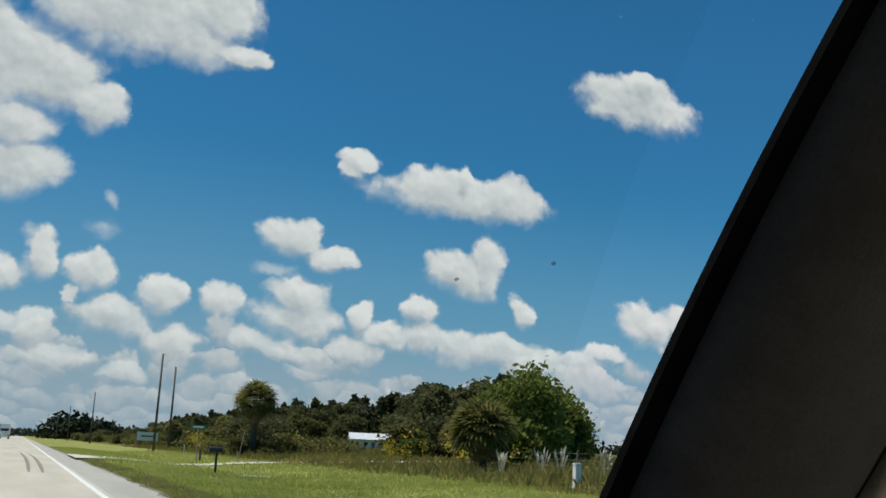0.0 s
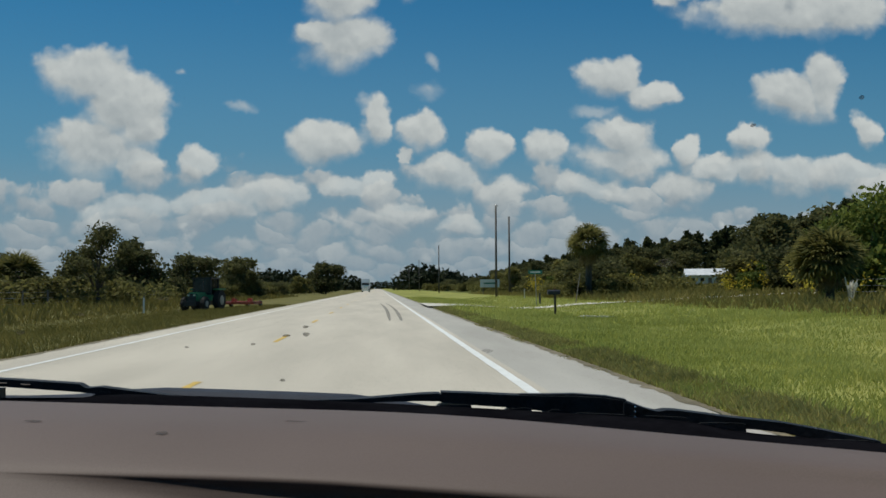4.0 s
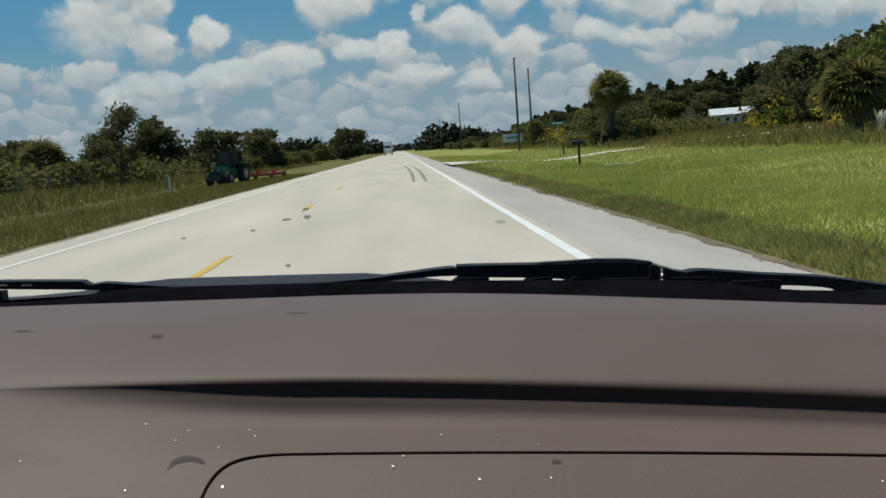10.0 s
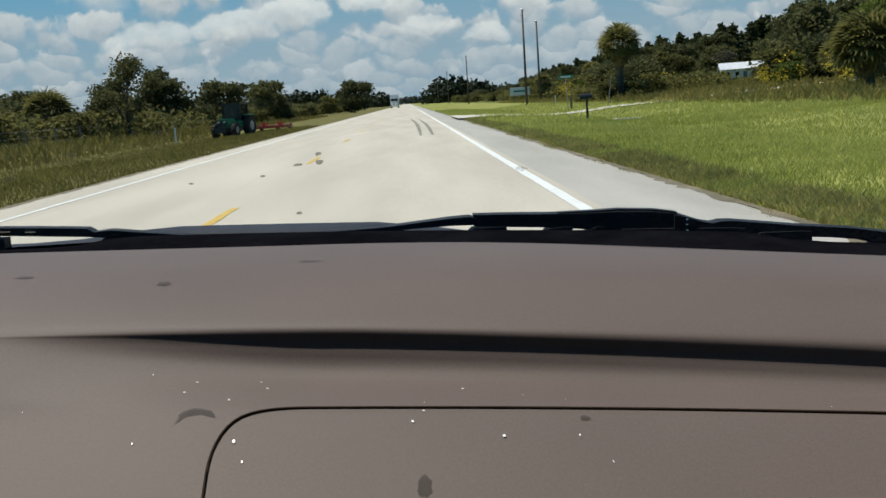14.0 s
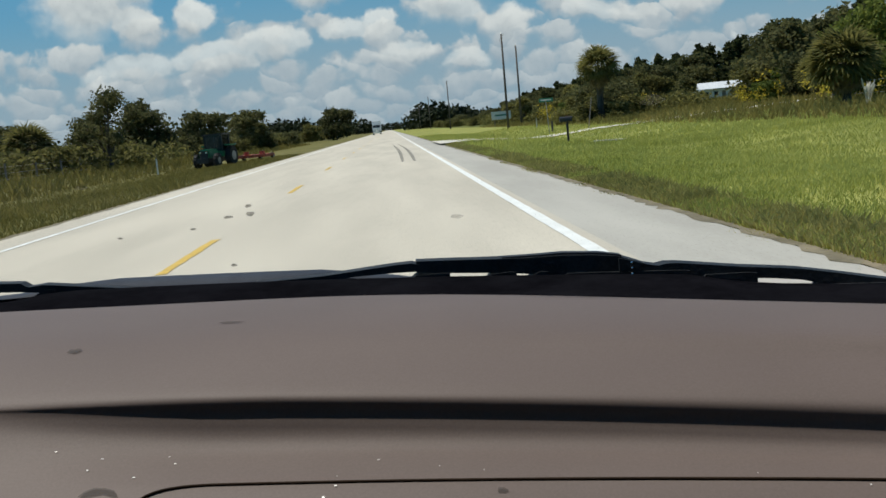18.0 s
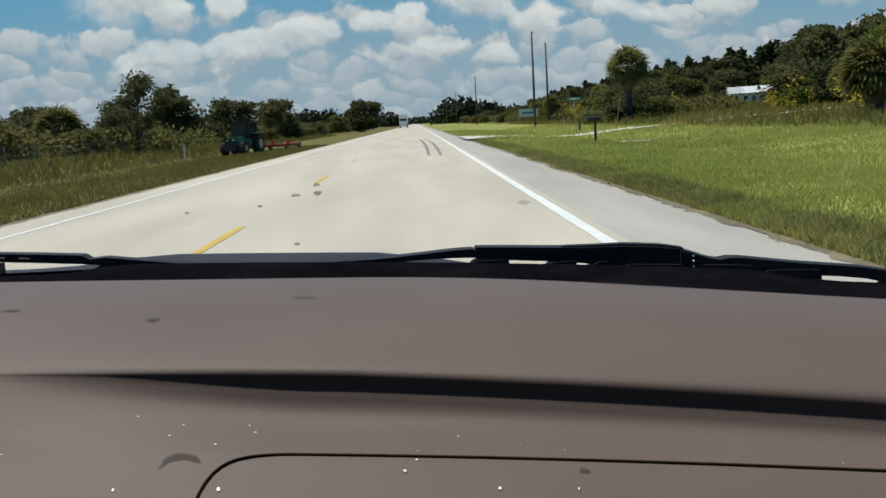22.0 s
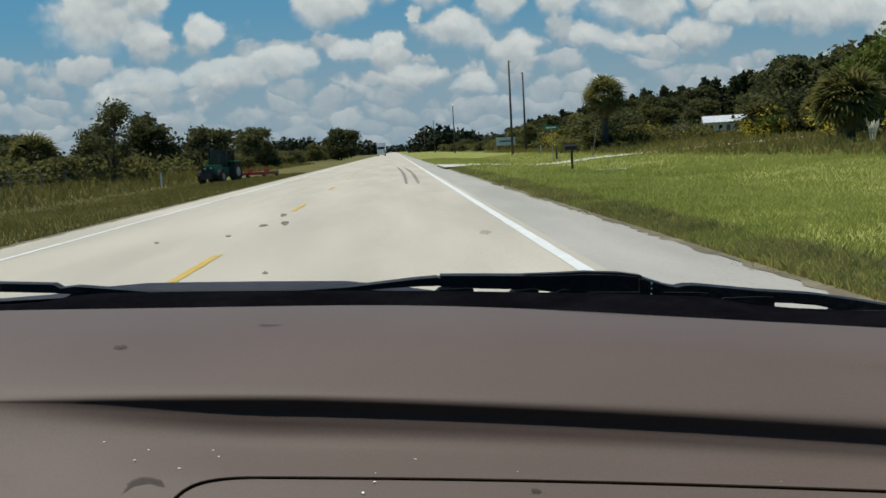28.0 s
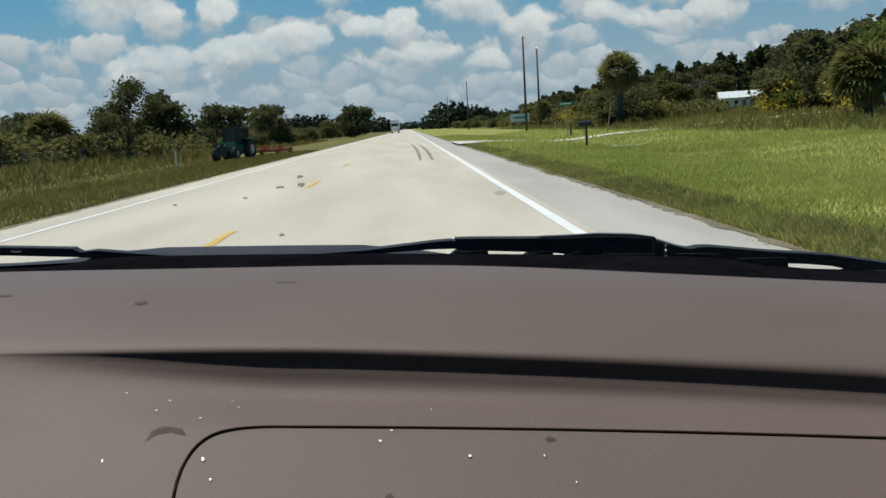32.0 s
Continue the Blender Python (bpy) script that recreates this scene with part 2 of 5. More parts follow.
# ------------------------------------------------------------------ materials
def material(name, dark, light, rough=0.8, scale=6.0, bump=0.0, fine_scale=None, metal=0.0, stretch=(1, 1, 1), spread=0.0, sheen=0.5):
    """Two tones mixed by a broad and a fine noise in metres, with relief; spread: how far single pieces differ."""
    m = bpy.data.materials.new(name)
    m.use_nodes = True
    n = Nodes(m.node_tree)
    tc = n.node("ShaderNodeTexCoord")
    at = n.vec("MULTIPLY", tc.outputs["Object"], tuple(float(s) for s in stretch))
    broad = n.noise(at, scale, 4)
    grain = n.noise(at, fine_scale or scale * 9, 3, 0.6)
    f = n.math("ADD", n.math("MULTIPLY", broad, 0.65), n.math("MULTIPLY", grain, 0.35))
    if spread:
        info = n.node("ShaderNodeObjectInfo")
        geo = n.node("ShaderNodeNewGeometry")
        one = n.math("ADD", n.math("MULTIPLY", info.outputs["Random"], 0.5), n.math("MULTIPLY", geo.outputs["Random Per Island"], 0.5))
        f = n.math("ADD", f, n.math("MULTIPLY", n.math("SUBTRACT", one, 0.5), spread))
    colour = n.mix(n.ramp(f, 0.3, 0.7), dark, light)
    p = n.node("ShaderNodeBsdfPrincipled", Roughness=rough, Metallic=metal)
    p.inputs["Specular IOR Level"].default_value = sheen
    n.link(colour, p.inputs["Base Color"])
    if bump:
        b = n.node("ShaderNodeBump", Strength=min(1.0, bump), Distance=0.01)
        n.link(grain, b.inputs["Height"])
        n.link(b.outputs[0], p.inputs["Normal"])
    o = n.node("ShaderNodeOutputMaterial")
    n.link(p.outputs[0], o.inputs[0])
    return m


def leafy(name, dark, light, through_light=0.35, scale=0.5, spread=0.5):
    """Leaves: two greens that change from clump to clump, some light shining through."""
    m = material(name, dark, light, 0.75, scale, spread=spread, sheen=0.12)
    t = m.node_tree
    p = next(x for x in t.nodes if x.type == "BSDF_PRINCIPLED")
    o = next(x for x in t.nodes if x.type == "OUTPUT_MATERIAL")
    tr = t.nodes.new("ShaderNodeBsdfTranslucent")
    mixer = t.nodes.new("ShaderNodeMixShader")
    mixer.inputs[0].default_value = through_light
    t.links.new(p.inputs["Base Color"].links[0].from_socket, tr.inputs[0])
    t.links.new(p.outputs[0], mixer.inputs[1])
    t.links.new(tr.outputs[0], mixer.inputs[2])
    t.links.new(mixer.outputs[0], o.inputs[0])
    return m


ROAD = material("bleached_asphalt", (0.41, 0.368, 0.298), (0.56, 0.505, 0.41), 0.85, 0.7, 0.35, 60, stretch=(1, 0.12, 1))
SHOULDER = material("grey_shoulder_asphalt", (0.33, 0.31, 0.27), (0.43, 0.405, 0.355), 0.88, 0.9, 0.4, 55, stretch=(1, 0.15, 1))
WHITE_LINE = material("worn_white_line_paint", (0.66, 0.66, 0.62), (0.80, 0.80, 0.77), 0.6, 3, 0.1)
YELLOW_LINE = material("worn_yellow_line_paint", (0.50, 0.33, 0.06), (0.66, 0.43, 0.07), 0.6, 4, 0.1)
VERGE = material("mown_grass", (0.16, 0.175, 0.042), (0.32, 0.315, 0.09), 0.95, 0.22, 0.6, 7, sheen=0.1)
PASTURE = material("rough_pasture", (0.065, 0.075, 0.018), (0.15, 0.155, 0.04), 0.95, 0.12, 0.6, 3, sheen=0.1)
DRY_FIELD = material("dry_brownish_grass", (0.095, 0.09, 0.028), (0.175, 0.155, 0.055), 0.95, 0.22, 0.6, 4, sheen=0.1)
SOIL = material("bare_sandy_soil", (0.10, 0.085, 0.05), (0.24, 0.20, 0.13), 0.95, 1.6, 0.5)
GRASS_BLADE = leafy("green_grass_blades", (0.31, 0.335, 0.075), (0.56, 0.55, 0.165), 0.6, 0.16, 0.3)
WEED = leafy("brownish_weeds", (0.24, 0.22, 0.07), (0.46, 0.40, 0.14), 0.55, 0.4, 0.4)
DRY_BLADE = leafy("dry_grass_blades", (0.18, 0.155, 0.042), (0.32, 0.26, 0.08), 0.45, 0.25, 0.45)
SAND = material("pale_sand_track", (0.45, 0.42, 0.35), (0.62, 0.58, 0.50), 0.95, 1.2, 0.4)
BARK = material("grey_brown_bark", (0.05, 0.04, 0.03), (0.14, 0.115, 0.085), 0.95, 5, 0.8, stretch=(1, 1, 0.25))
OAK_LEAF = leafy("dark_oak_leaves", (0.072, 0.078, 0.032), (0.155, 0.150, 0.060), 0.5)
SHRUB_LEAF = leafy("scrub_leaves", (0.095, 0.092, 0.030), (0.21, 0.195, 0.064), 0.5)
BRIGHT_LEAF = leafy("fresh_green_leaves", (0.06, 0.085, 0.016), (0.19, 0.22, 0.05), 0.4)
BLOSSOM = leafy("yellow_blossoms", (0.45, 0.34, 0.03), (0.62, 0.50, 0.07), 0.3)
PINE_LEAF = leafy("pine_needles", (0.034, 0.042, 0.016), (0.08, 0.088, 0.033), 0.35)
PALM_LEAF = leafy("palm_fronds", (0.085, 0.088, 0.028), (0.22, 0.20, 0.065), 0.45)
DEAD_FROND = material("dead_palm_fronds", (0.10, 0.075, 0.035), (0.26, 0.20, 0.10), 0.9, 3)
PLUME = material("pale_grass_plumes", (0.40, 0.36, 0.27), (0.60, 0.55, 0.44), 0.95, 8)
FAR_LEAF = leafy("distant_woods", (0.014, 0.02, 0.009), (0.045, 0.055, 0.022), 0.1, 0.05)
POLE_WOOD = material("weathered_pole_wood", (0.05, 0.045, 0.04), (0.13, 0.115, 0.10), 0.9, 4, 0.4, stretch=(1, 1, 0.1))
POST_WOOD = material("silvery_post_wood", (0.12, 0.11, 0.095), (0.26, 0.24, 0.21), 0.9, 6, 0.4)
STEEL = material("galvanised_steel", (0.30, 0.31, 0.31), (0.45, 0.46, 0.46), 0.45, 8, metal=0.8)
WHITE_PAINT = material("white_paint", (0.66, 0.66, 0.64), (0.80, 0.80, 0.78), 0.55, 1.5, 0.1)
ROOF_METAL = material("pale_metal_roof", (0.50, 0.52, 0.53), (0.68, 0.69, 0.70), 0.5, 1)
DARK_GLASS = material("dark_window_glass", (0.01, 0.012, 0.014), (0.03, 0.035, 0.04), 0.08, 2)
TRACTOR_GREEN = material("green_tractor_paint", (0.02, 0.17, 0.075), (0.04, 0.25, 0.12), 0.4, 3)
TYRE = material("black_tyre_rubber", (0.012, 0.012, 0.012), (0.035, 0.033, 0.03), 0.9, 8, 0.3)
RED_PAINT = material("faded_red_paint", (0.30, 0.05, 0.03), (0.45, 0.11, 0.07), 0.6, 4)
SIGN_GREEN = material("green_sign_sheet", (0.02, 0.16, 0.10), (0.03, 0.20, 0.13), 0.4, 3)
BLACK_METAL = material("black_enamel", (0.012, 0.012, 0.013), (0.03, 0.03, 0.03), 0.45, 6)
CONCRETE = material("pale_concrete", (0.42, 0.41, 0.37), (0.58, 0.56, 0.51), 0.9, 3, 0.4)
CHROME = material("chrome", (0.6, 0.6, 0.6), (0.75, 0.75, 0.75), 0.15, 5, metal=1.0)
RUBBER_EDGE = material("black_glass_edging", (0.004, 0.004, 0.004), (0.008, 0.008, 0.008), 1.0, 30, sheen=0.0)
DASH = material("taupe_dashboard_vinyl", (0.102, 0.080, 0.071), (0.138, 0.109, 0.097), 0.6, 2.2, 0.03, 700, sheen=0.22)
SEAM = material("black_seam", (0.016, 0.010, 0.006), (0.034, 0.022, 0.014), 0.9, 30, sheen=0.1)
DARK_MARK = material("dark_mark_tone", (0.03, 0.024, 0.02), (0.06, 0.048, 0.04), 0.8, 60)
SKID = material("tyre_mark", (0.10, 0.095, 0.085), (0.20, 0.19, 0.165), 0.85, 5)
SPECK = material("sparkling_grit", (0.75, 0.74, 0.70), (0.9, 0.9, 0.86), 0.3, 60)
RUBBER = material("black_wiper_plastic", (0.010, 0.011, 0.013), (0.028, 0.030, 0.034), 0.55, 25, 0.15, sheen=0.25)
COWL_PLASTIC = material("black_cowl_plastic", (0.003, 0.003, 0.004), (0.008, 0.008, 0.010), 1.0, 14, sheen=0.0)
COWL_EDGE = material("blue_grey_hood_edge", (0.026, 0.031, 0.044), (0.044, 0.052, 0.070), 0.7, 6, sheen=0.15)
PILLAR_TRIM = material("dark_taupe_pillar_trim", (0.052, 0.044, 0.036), (0.085, 0.072, 0.060), 0.8, 12, 0.2, 300, sheen=0.2)
SEAL = material("pale_tan_rubber", (0.20, 0.14, 0.085), (0.30, 0.22, 0.14), 0.7, 20, 0.2)
HEADLINER = material("grey_headliner", (0.09, 0.083, 0.077), (0.13, 0.12, 0.11), 0.95, 20)
BUG = material("dried_bug_spots", (0.10, 0.085, 0.07), (0.24, 0.21, 0.18), 0.9, 90)
PALE_SPOT = material("pale_glass_spot", (0.45, 0.45, 0.45), (0.62, 0.62, 0.62), 0.9, 90)
for spot, clearness in ((PALE_SPOT, 0.72), (BUG, 0.4), (DARK_MARK, 0.45), (SKID, 0.62)):
    t = spot.node_tree
    veil = t.nodes.new("ShaderNodeMixShader")
    veil.inputs[0].default_value = clearness
    t.links.new(next(x for x in t.nodes if x.type == "BSDF_PRINCIPLED").outputs[0], veil.inputs[1])
    t.links.new(t.nodes.new("ShaderNodeBsdfTransparent").outputs[0], veil.inputs[2])
    t.links.new(veil.outputs[0], next(x for x in t.nodes if x.type == "OUTPUT_MATERIAL").inputs[0])

GLASS = bpy.data.materials.new("windscreen_glass")
GLASS.use_nodes = True
gn = Nodes(GLASS.node_tree)
clear = gn.node("ShaderNodeBsdfTransparent", Color=(0.93, 0.96, 0.95, 1))
gloss = gn.node("ShaderNodeBsdfGlossy", Roughness=0.02)
facing = gn.node("ShaderNodeFresnel", IOR=1.25)
blend = gn.node("ShaderNodeMixShader")
gn.link(gn.math("MULTIPLY", facing.outputs[0], 0.035), blend.inputs[0]).link(clear.outputs[0], blend.inputs[1]).link(gloss.outputs[0], blend.inputs[2])
gn.link(blend.outputs[0], gn.node("ShaderNodeOutputMaterial").inputs[0])


# ------------------------------------------------------------------ building blocks
def to_object(name, mesh, parent=None, label="", smooth=False):
    if smooth:
        for f in mesh.polygons:
            f.use_smooth = True
    ob = new(name, mesh)
    if parent:
        ob.parent = parent
    if label:
        tagged(ob, label)
    return ob


def part(name, bm, mat, parent=None, label="", smooth=False):
    mesh = bpy.data.meshes.new(name)
    bmesh.ops.recalc_face_normals(bm, faces=bm.faces)
    bm.to_mesh(mesh)
    bm.free()
    mesh.materials.append(mat)
    return to_object(name, mesh, parent, label, smooth)


def sheet(name, verts, faces, mat, parent=None, label="", smooth=False):
    mesh = bpy.data.meshes.new(name)
    mesh.from_pydata([tuple(v) for v in verts], [], faces)
    mesh.materials.append(mat)
    return to_object(name, mesh, parent, label, smooth)


def thing(name, at, label, category, group="", kind="", turn=0.0):
    ob = new(name)
    ob.matrix_world = pose(*at, 0, 0, turn)
    return tagged(ob, label, category, group, kind)


def box(bm, lo, hi, bevel=0.0, m=None):
    """A bevelled block between two corners."""
    r = bmesh.ops.create_cube(bm, size=1)
    verts = r["verts"]
    for v in verts:
        v.co = Vector([(a + b) / 2 + c * (b - a) for a, b, c in zip(lo, hi, v.co)])
        if m is not None:
            v.co = m @ v.co
    if bevel:
        bmesh.ops.bevel(bm, geom=list({e for v in verts for e in v.link_edges}), offset=bevel, segments=2, affect="EDGES")
    return bm


def block(lo, hi, bevel=0.0, m=None):
    return box(bmesh.new(), lo, hi, bevel, m)


def rod(bm, a, b, ra, rb=None, sides=8, caps=True):
    """A tapered round bar from a to b."""
    a, b = Vector(a), Vector(b)
    rb = ra if rb is None else rb
    turn = (b - a).to_track_quat("Z", "Y").to_matrix().to_4x4()
    m = Matrix.Translation((a + b) / 2) @ turn
    bmesh.ops.create_cone(bm, cap_ends=caps, segments=sides, radius1=ra, radius2=max(rb, 1e-4), depth=(b - a).length, matrix=m)
    return bm


def tube(points, radii, sides=7):
    """A bent, tapering tube through points."""
    bm = bmesh.new()
    rings = []
    pts = [Vector(p) for p in points]
    for i, p in enumerate(pts):
        way = (pts[min(i + 1, len(pts) - 1)] - pts[max(i - 1, 0)]).normalized()
        side = way.cross(Vector((0.3, 1, 0.2))).normalized()
        up = side.cross(way)
        rings.append([bm.verts.new(p + radii[i] * (math.cos(k * math.tau / sides) * side + math.sin(k * math.tau / sides) * up)) for k in range(sides)])
    for r, s in zip(rings, rings[1:]):
        for k in range(sides):
            bm.faces.new((r[k], r[(k + 1) % sides], s[(k + 1) % sides], s[k]))
    bm.faces.new(rings[0][::-1])
    bm.faces.new(rings[-1])
    return bm


def leaves(rng, blobs, count, size, shell=0.45, pointed=True):
    """Many small leaves or sprays filling a set of lumps (x, y, z, rx, ry, rz); returns verts and faces."""
    blobs = np.array(blobs, float)
    share = (blobs[:, 3] * blobs[:, 4] * blobs[:, 5]) ** 0.67
    pick = rng.choice(len(blobs), count, p=share / share.sum())
    way = rng.normal(size=(count, 3))
    way /= np.linalg.norm(way, axis=1)[:, None]
    far = (shell + (1 - shell) * rng.random(count)) * (1 + 0.14 * rng.normal(size=count))
    at = blobs[pick, :3] + blobs[pick, 3:] * way * far[:, None]
    a = rng.normal(size=(count, 3)) + way * 0.3
    a /= np.linalg.norm(a, axis=1)[:, None]
    b = np.cross(a, rng.normal(size=(count, 3)))
    b /= np.linalg.norm(b, axis=1)[:, None]
    s = size * (0.55 + 0.9 * rng.random(count))[:, None]
    v = np.stack([at - a * s, at + b * s * 0.55, at + a * s, at - b * s * 0.55], 1).reshape(-1, 3)
    f = np.arange(count * 4).reshape(-1, 4)
    return v, f.tolist()


# ------------------------------------------------------------------ ground and road
def ground_height(x):
    """The verge dips into a shallow ditch and comes up to the fields."""
    d = x - 3.4 if x > 0 else -6.6 - x
    if d < 0:
        return -0.16
    return -0.07 - 0.28 * math.exp(-((d - 7.0) / 3.2) ** 2) * 1.0 + 0.25 * min(1.0, max(0.0, (d - 10) / 15)) + (0.028 * min(70.0, max(0.0, x - 18)))


xs = [-4800, -2400, -1000, -400, -160, -90, -60, -45, -36, -30, -26, -23, -20, -18, -16, -14, -12, -10, -8.5, -7.2, -6.5, -4, 0, 2.6, 3.4, 4.2, 5.2, 6.5, 8, 9.5, 11, 12.5, 14, 16, 18, 20.5, 23, 26, 30, 36, 45, 60, 90, 160, 400, 1000, 2400, 4800]
ys = [-4800, -1500, -300, -60, -20] + [-8 + 4 * i for i in range(60)] + [250, 300, 400, 600, 1000, 2000, 4800]
verts = [(x, y, ground_height(x) + (0.05 * noise.noise((x * 0.2, y * 0.2, 3.0)) if abs(x) < 100 and (x > 4 or x < -8) else 0)) for y in ys for x in xs]
faces = [(j * len(xs) + i, j * len(xs) + i + 1, (j + 1) * len(xs) + i + 1, (j + 1) * len(xs) + i) for j in range(len(ys) - 1) for i in range(len(xs) - 1)]
ground = sheet("ground", verts, faces, VERGE, smooth=True)
ground.data.materials.append(PASTURE)
ground.data.materials.append(DRY_FIELD)
for f in ground.data.polygons:
    f.material_index = 2 if f.center.x < -6 else 1 if f.center.x > 19 else 0
tagged(ground, "flat grassy roadside land, greener on one side", "ground", kind="structure")

EDGE_L, EDGE_R, LINE_L, LINE_M, LINE_R = -6.5, 3.3, -5.6, -2.25, 1.80


def road_z(x):
    return 0.0 - 0.012 * abs(x - LINE_M)


def strip(name, x0, x1, y0, y1, lift, mat, parent=None, step=None, ragged=0.0, thick=0.0):
    """A long flat band on the road, with an uneven rim where asked."""
    rng = random.Random(name + str(x0))
    n = max(1, int((y1 - y0) / (step or (y1 - y0))))
    v, f = [], []
    for i in range(n + 1):
        y = y0 + (y1 - y0) * i / n
        a, b = x0 + ragged * rng.uniform(-1, 1), x1 + ragged * rng.uniform(-1, 1)
        for x in (a, b):
            v.append((x, y, road_z(x) + lift))
    f = [(2 * i, 2 * i + 1, 2 * i + 3, 2 * i + 2) for i in range(n)]
    if thick:
        k = len(v)
        v += [(x, y, z - thick) for x, y, z in v]
        f += [(2 * i + 1, 2 * i + 1 + k, 2 * i + 3 + k, 2 * i + 3) for i in range(n)] + [(2 * i, 2 * i + 2, 2 * i + 2 + k, 2 * i + k) for i in range(n)]
    return sheet(name, v, f, mat, parent)


road = tagged(new("road"), "straight bleached two-lane country highway", "road", kind="structure")
crown = [EDGE_L + 0.55, LINE_M, LINE_R + 0.2]
for a, b in zip(crown, crown[1:]):
    strip("lane", a, b, -60, 4700, 0.0, ROAD, road, thick=0.2)
tagged(strip("shoulder", LINE_R + 0.2, EDGE_R, -60, 700, -0.002, SHOULDER, road, 0.35, 0.0, 0.15), "greyer paved shoulder with a ragged grassy edge")
strip("shoulder", LINE_R + 0.2, EDGE_R, 700, 4700, -0.002, SHOULDER, road, thick=0.15)
strip("shoulder", EDGE_L, EDGE_L + 0.55, -60, 4700, -0.002, ROAD, road, thick=0.15)
for x, w in ((LINE_R, 0.15), (LINE_L, 0.11)):
    strip("edge_line", x - w / 2, x + w / 2, -40, 420, 0.005, WHITE_LINE, road, 0.5, 0.006)
    strip("edge_line", x - w / 2, x + w / 2, 420, 3000, 0.006, WHITE_LINE, road)
for i in range(34):
    y = 9.5 + 12.2 * i
    strip("centre_dash", LINE_M - 0.055, LINE_M + 0.055, y, y + 3.05, 0.005, YELLOW_LINE, road, 0.3, 0.008)
# curved tyre marks on the lane
for x0, bend in ((0.42, 0.16), (0.86, 0.20)):
    v = []
    for i in range(25):
        t = i / 24
        x, y = x0 + bend * math.sin(math.pi * t) - 0.30 * t, 36 + 42 * t
        w = 0.085 * (0.35 + 0.65 * math.sin(math.pi * min(1, t * 1.15)) ** 0.5)
        v += [(x - w, y, road_z(x) + 0.005), (x + w, y, road_z(x) + 0.005)]
    sheet("skid_mark", v, [(2 * i, 2 * i + 1, 2 * i + 3, 2 * i + 2) for i in range(24)], SKID, road, "dark curved tyre mark")
# soil and grass roots nibble at the pavement's rim
for x0, x1, y0, y1 in ((EDGE_R - 0.05, EDGE_R + 0.16, -5, 260), (EDGE_L - 0.16, EDGE_L + 0.03, -5, 260)):
    rim = strip("soil_edge", x0, x1, y0, y1, 0.002, SOIL, None, 0.28, 0.07)
    tagged(rim, "thin strip of sandy soil along the pavement", "soil", kind="structure")


# ------------------------------------------------------------------ the car
CX = -0.37  # middle of the car
car = thing("car", (CX, 0.0, 0.0), "interior of a small car with taupe dashboard and black wipers", "car")


def in_car(name, bm, mat, label="", smooth=False, parent=None):
    ob = part(name, bm, mat, None, label, smooth)
    ob.parent = parent or car
    ob.matrix_parent_inverse = Matrix.Identity(4) if parent else Matrix.Translation((-CX, 0, 0))
    return ob


def ease(a, b, x):
    t = min(1.0, max(0.0, (x - a) / (b - a)))
    return t * t * (3 - 2 * t)


# cross-section (y, z, bow): with the slot under the lip, and where it runs out
SLOTTED = [(0.815, 1.032, 0.35), (0.802, 1.0475, 0.35), (0.78, 1.0572, 0.35), (0.71, 1.0616, 0.33), (0.64, 1.0610, 0.3), (0.6, 1.0545, 0.25), (0.578, 1.0475, 0.25), (0.5652, 1.0423, 0.25), (0.5616, 1.0388, 0.25), (0.5618, 1.0345, 0.25), (0.5612, 1.0303, 0.25), (0.5596, 1.0264, 0.25), (0.5581, 1.0229, 0.25), (0.5559, 1.0196, 0.25), (0.5527, 1.0166, 0.25), (0.5478, 1.0137, 0.245), (0.5390, 1.0107, 0.235), (0.5238, 1.0064, 0.22), (0.5097, 1.0015, 0.21), (0.4767, 0.982, 0.21), (0.4417, 0.96, 0.21), (0.4117, 0.93, 0.21), (0.3917, 0.89, 0.21), (0.3917, 0.8, 0.21), (0.414, 0.65, 0.21), (0.474, 0.45, 0.21)]
MERGED = [(0.815, 1.032, 0.35), (0.802, 1.0475, 0.35), (0.78, 1.0572, 0.35), (0.71, 1.0616, 0.33), (0.64, 1.0612, 0.3), (0.6, 1.0545, 0.25), (0.578, 1.0478, 0.25), (0.566, 1.0432, 0.25), (0.559, 1.039, 0.25), (0.5575, 1.0379, 0.249), (0.556, 1.0367, 0.248), (0.5546, 1.0356, 0.246), (0.5526, 1.0341, 0.245), (0.5501, 1.0322, 0.243), (0.5462, 1.0292, 0.24), (0.5393, 1.024, 0.234), (0.5304, 1.0172, 0.227), (0.5205, 1.0097, 0.219), (0.5097, 1.0015, 0.21), (0.4767, 0.982, 0.21), (0.4417, 0.96, 0.21), (0.4117, 0.93, 0.21), (0.3917, 0.89, 0.21), (0.3917, 0.8, 0.21), (0.414, 0.65, 0.21), (0.474, 0.45, 0.21)]


def along(section, i):
    """A point of a section on a smooth line through its corners."""
    k = min(len(section) - 2, int(i))
    g = i - k
    p = [section[min(len(section) - 1, max(0, k + j))] for j in (-1, 0, 1, 2)]
    return [0.5 * (2 * b + (c - a) * g + (2 * a - 5 * b + 4 * c - d) * g * g + (3 * b - a - 3 * c + d) * g ** 3) for a, b, c, d in zip(*p)]


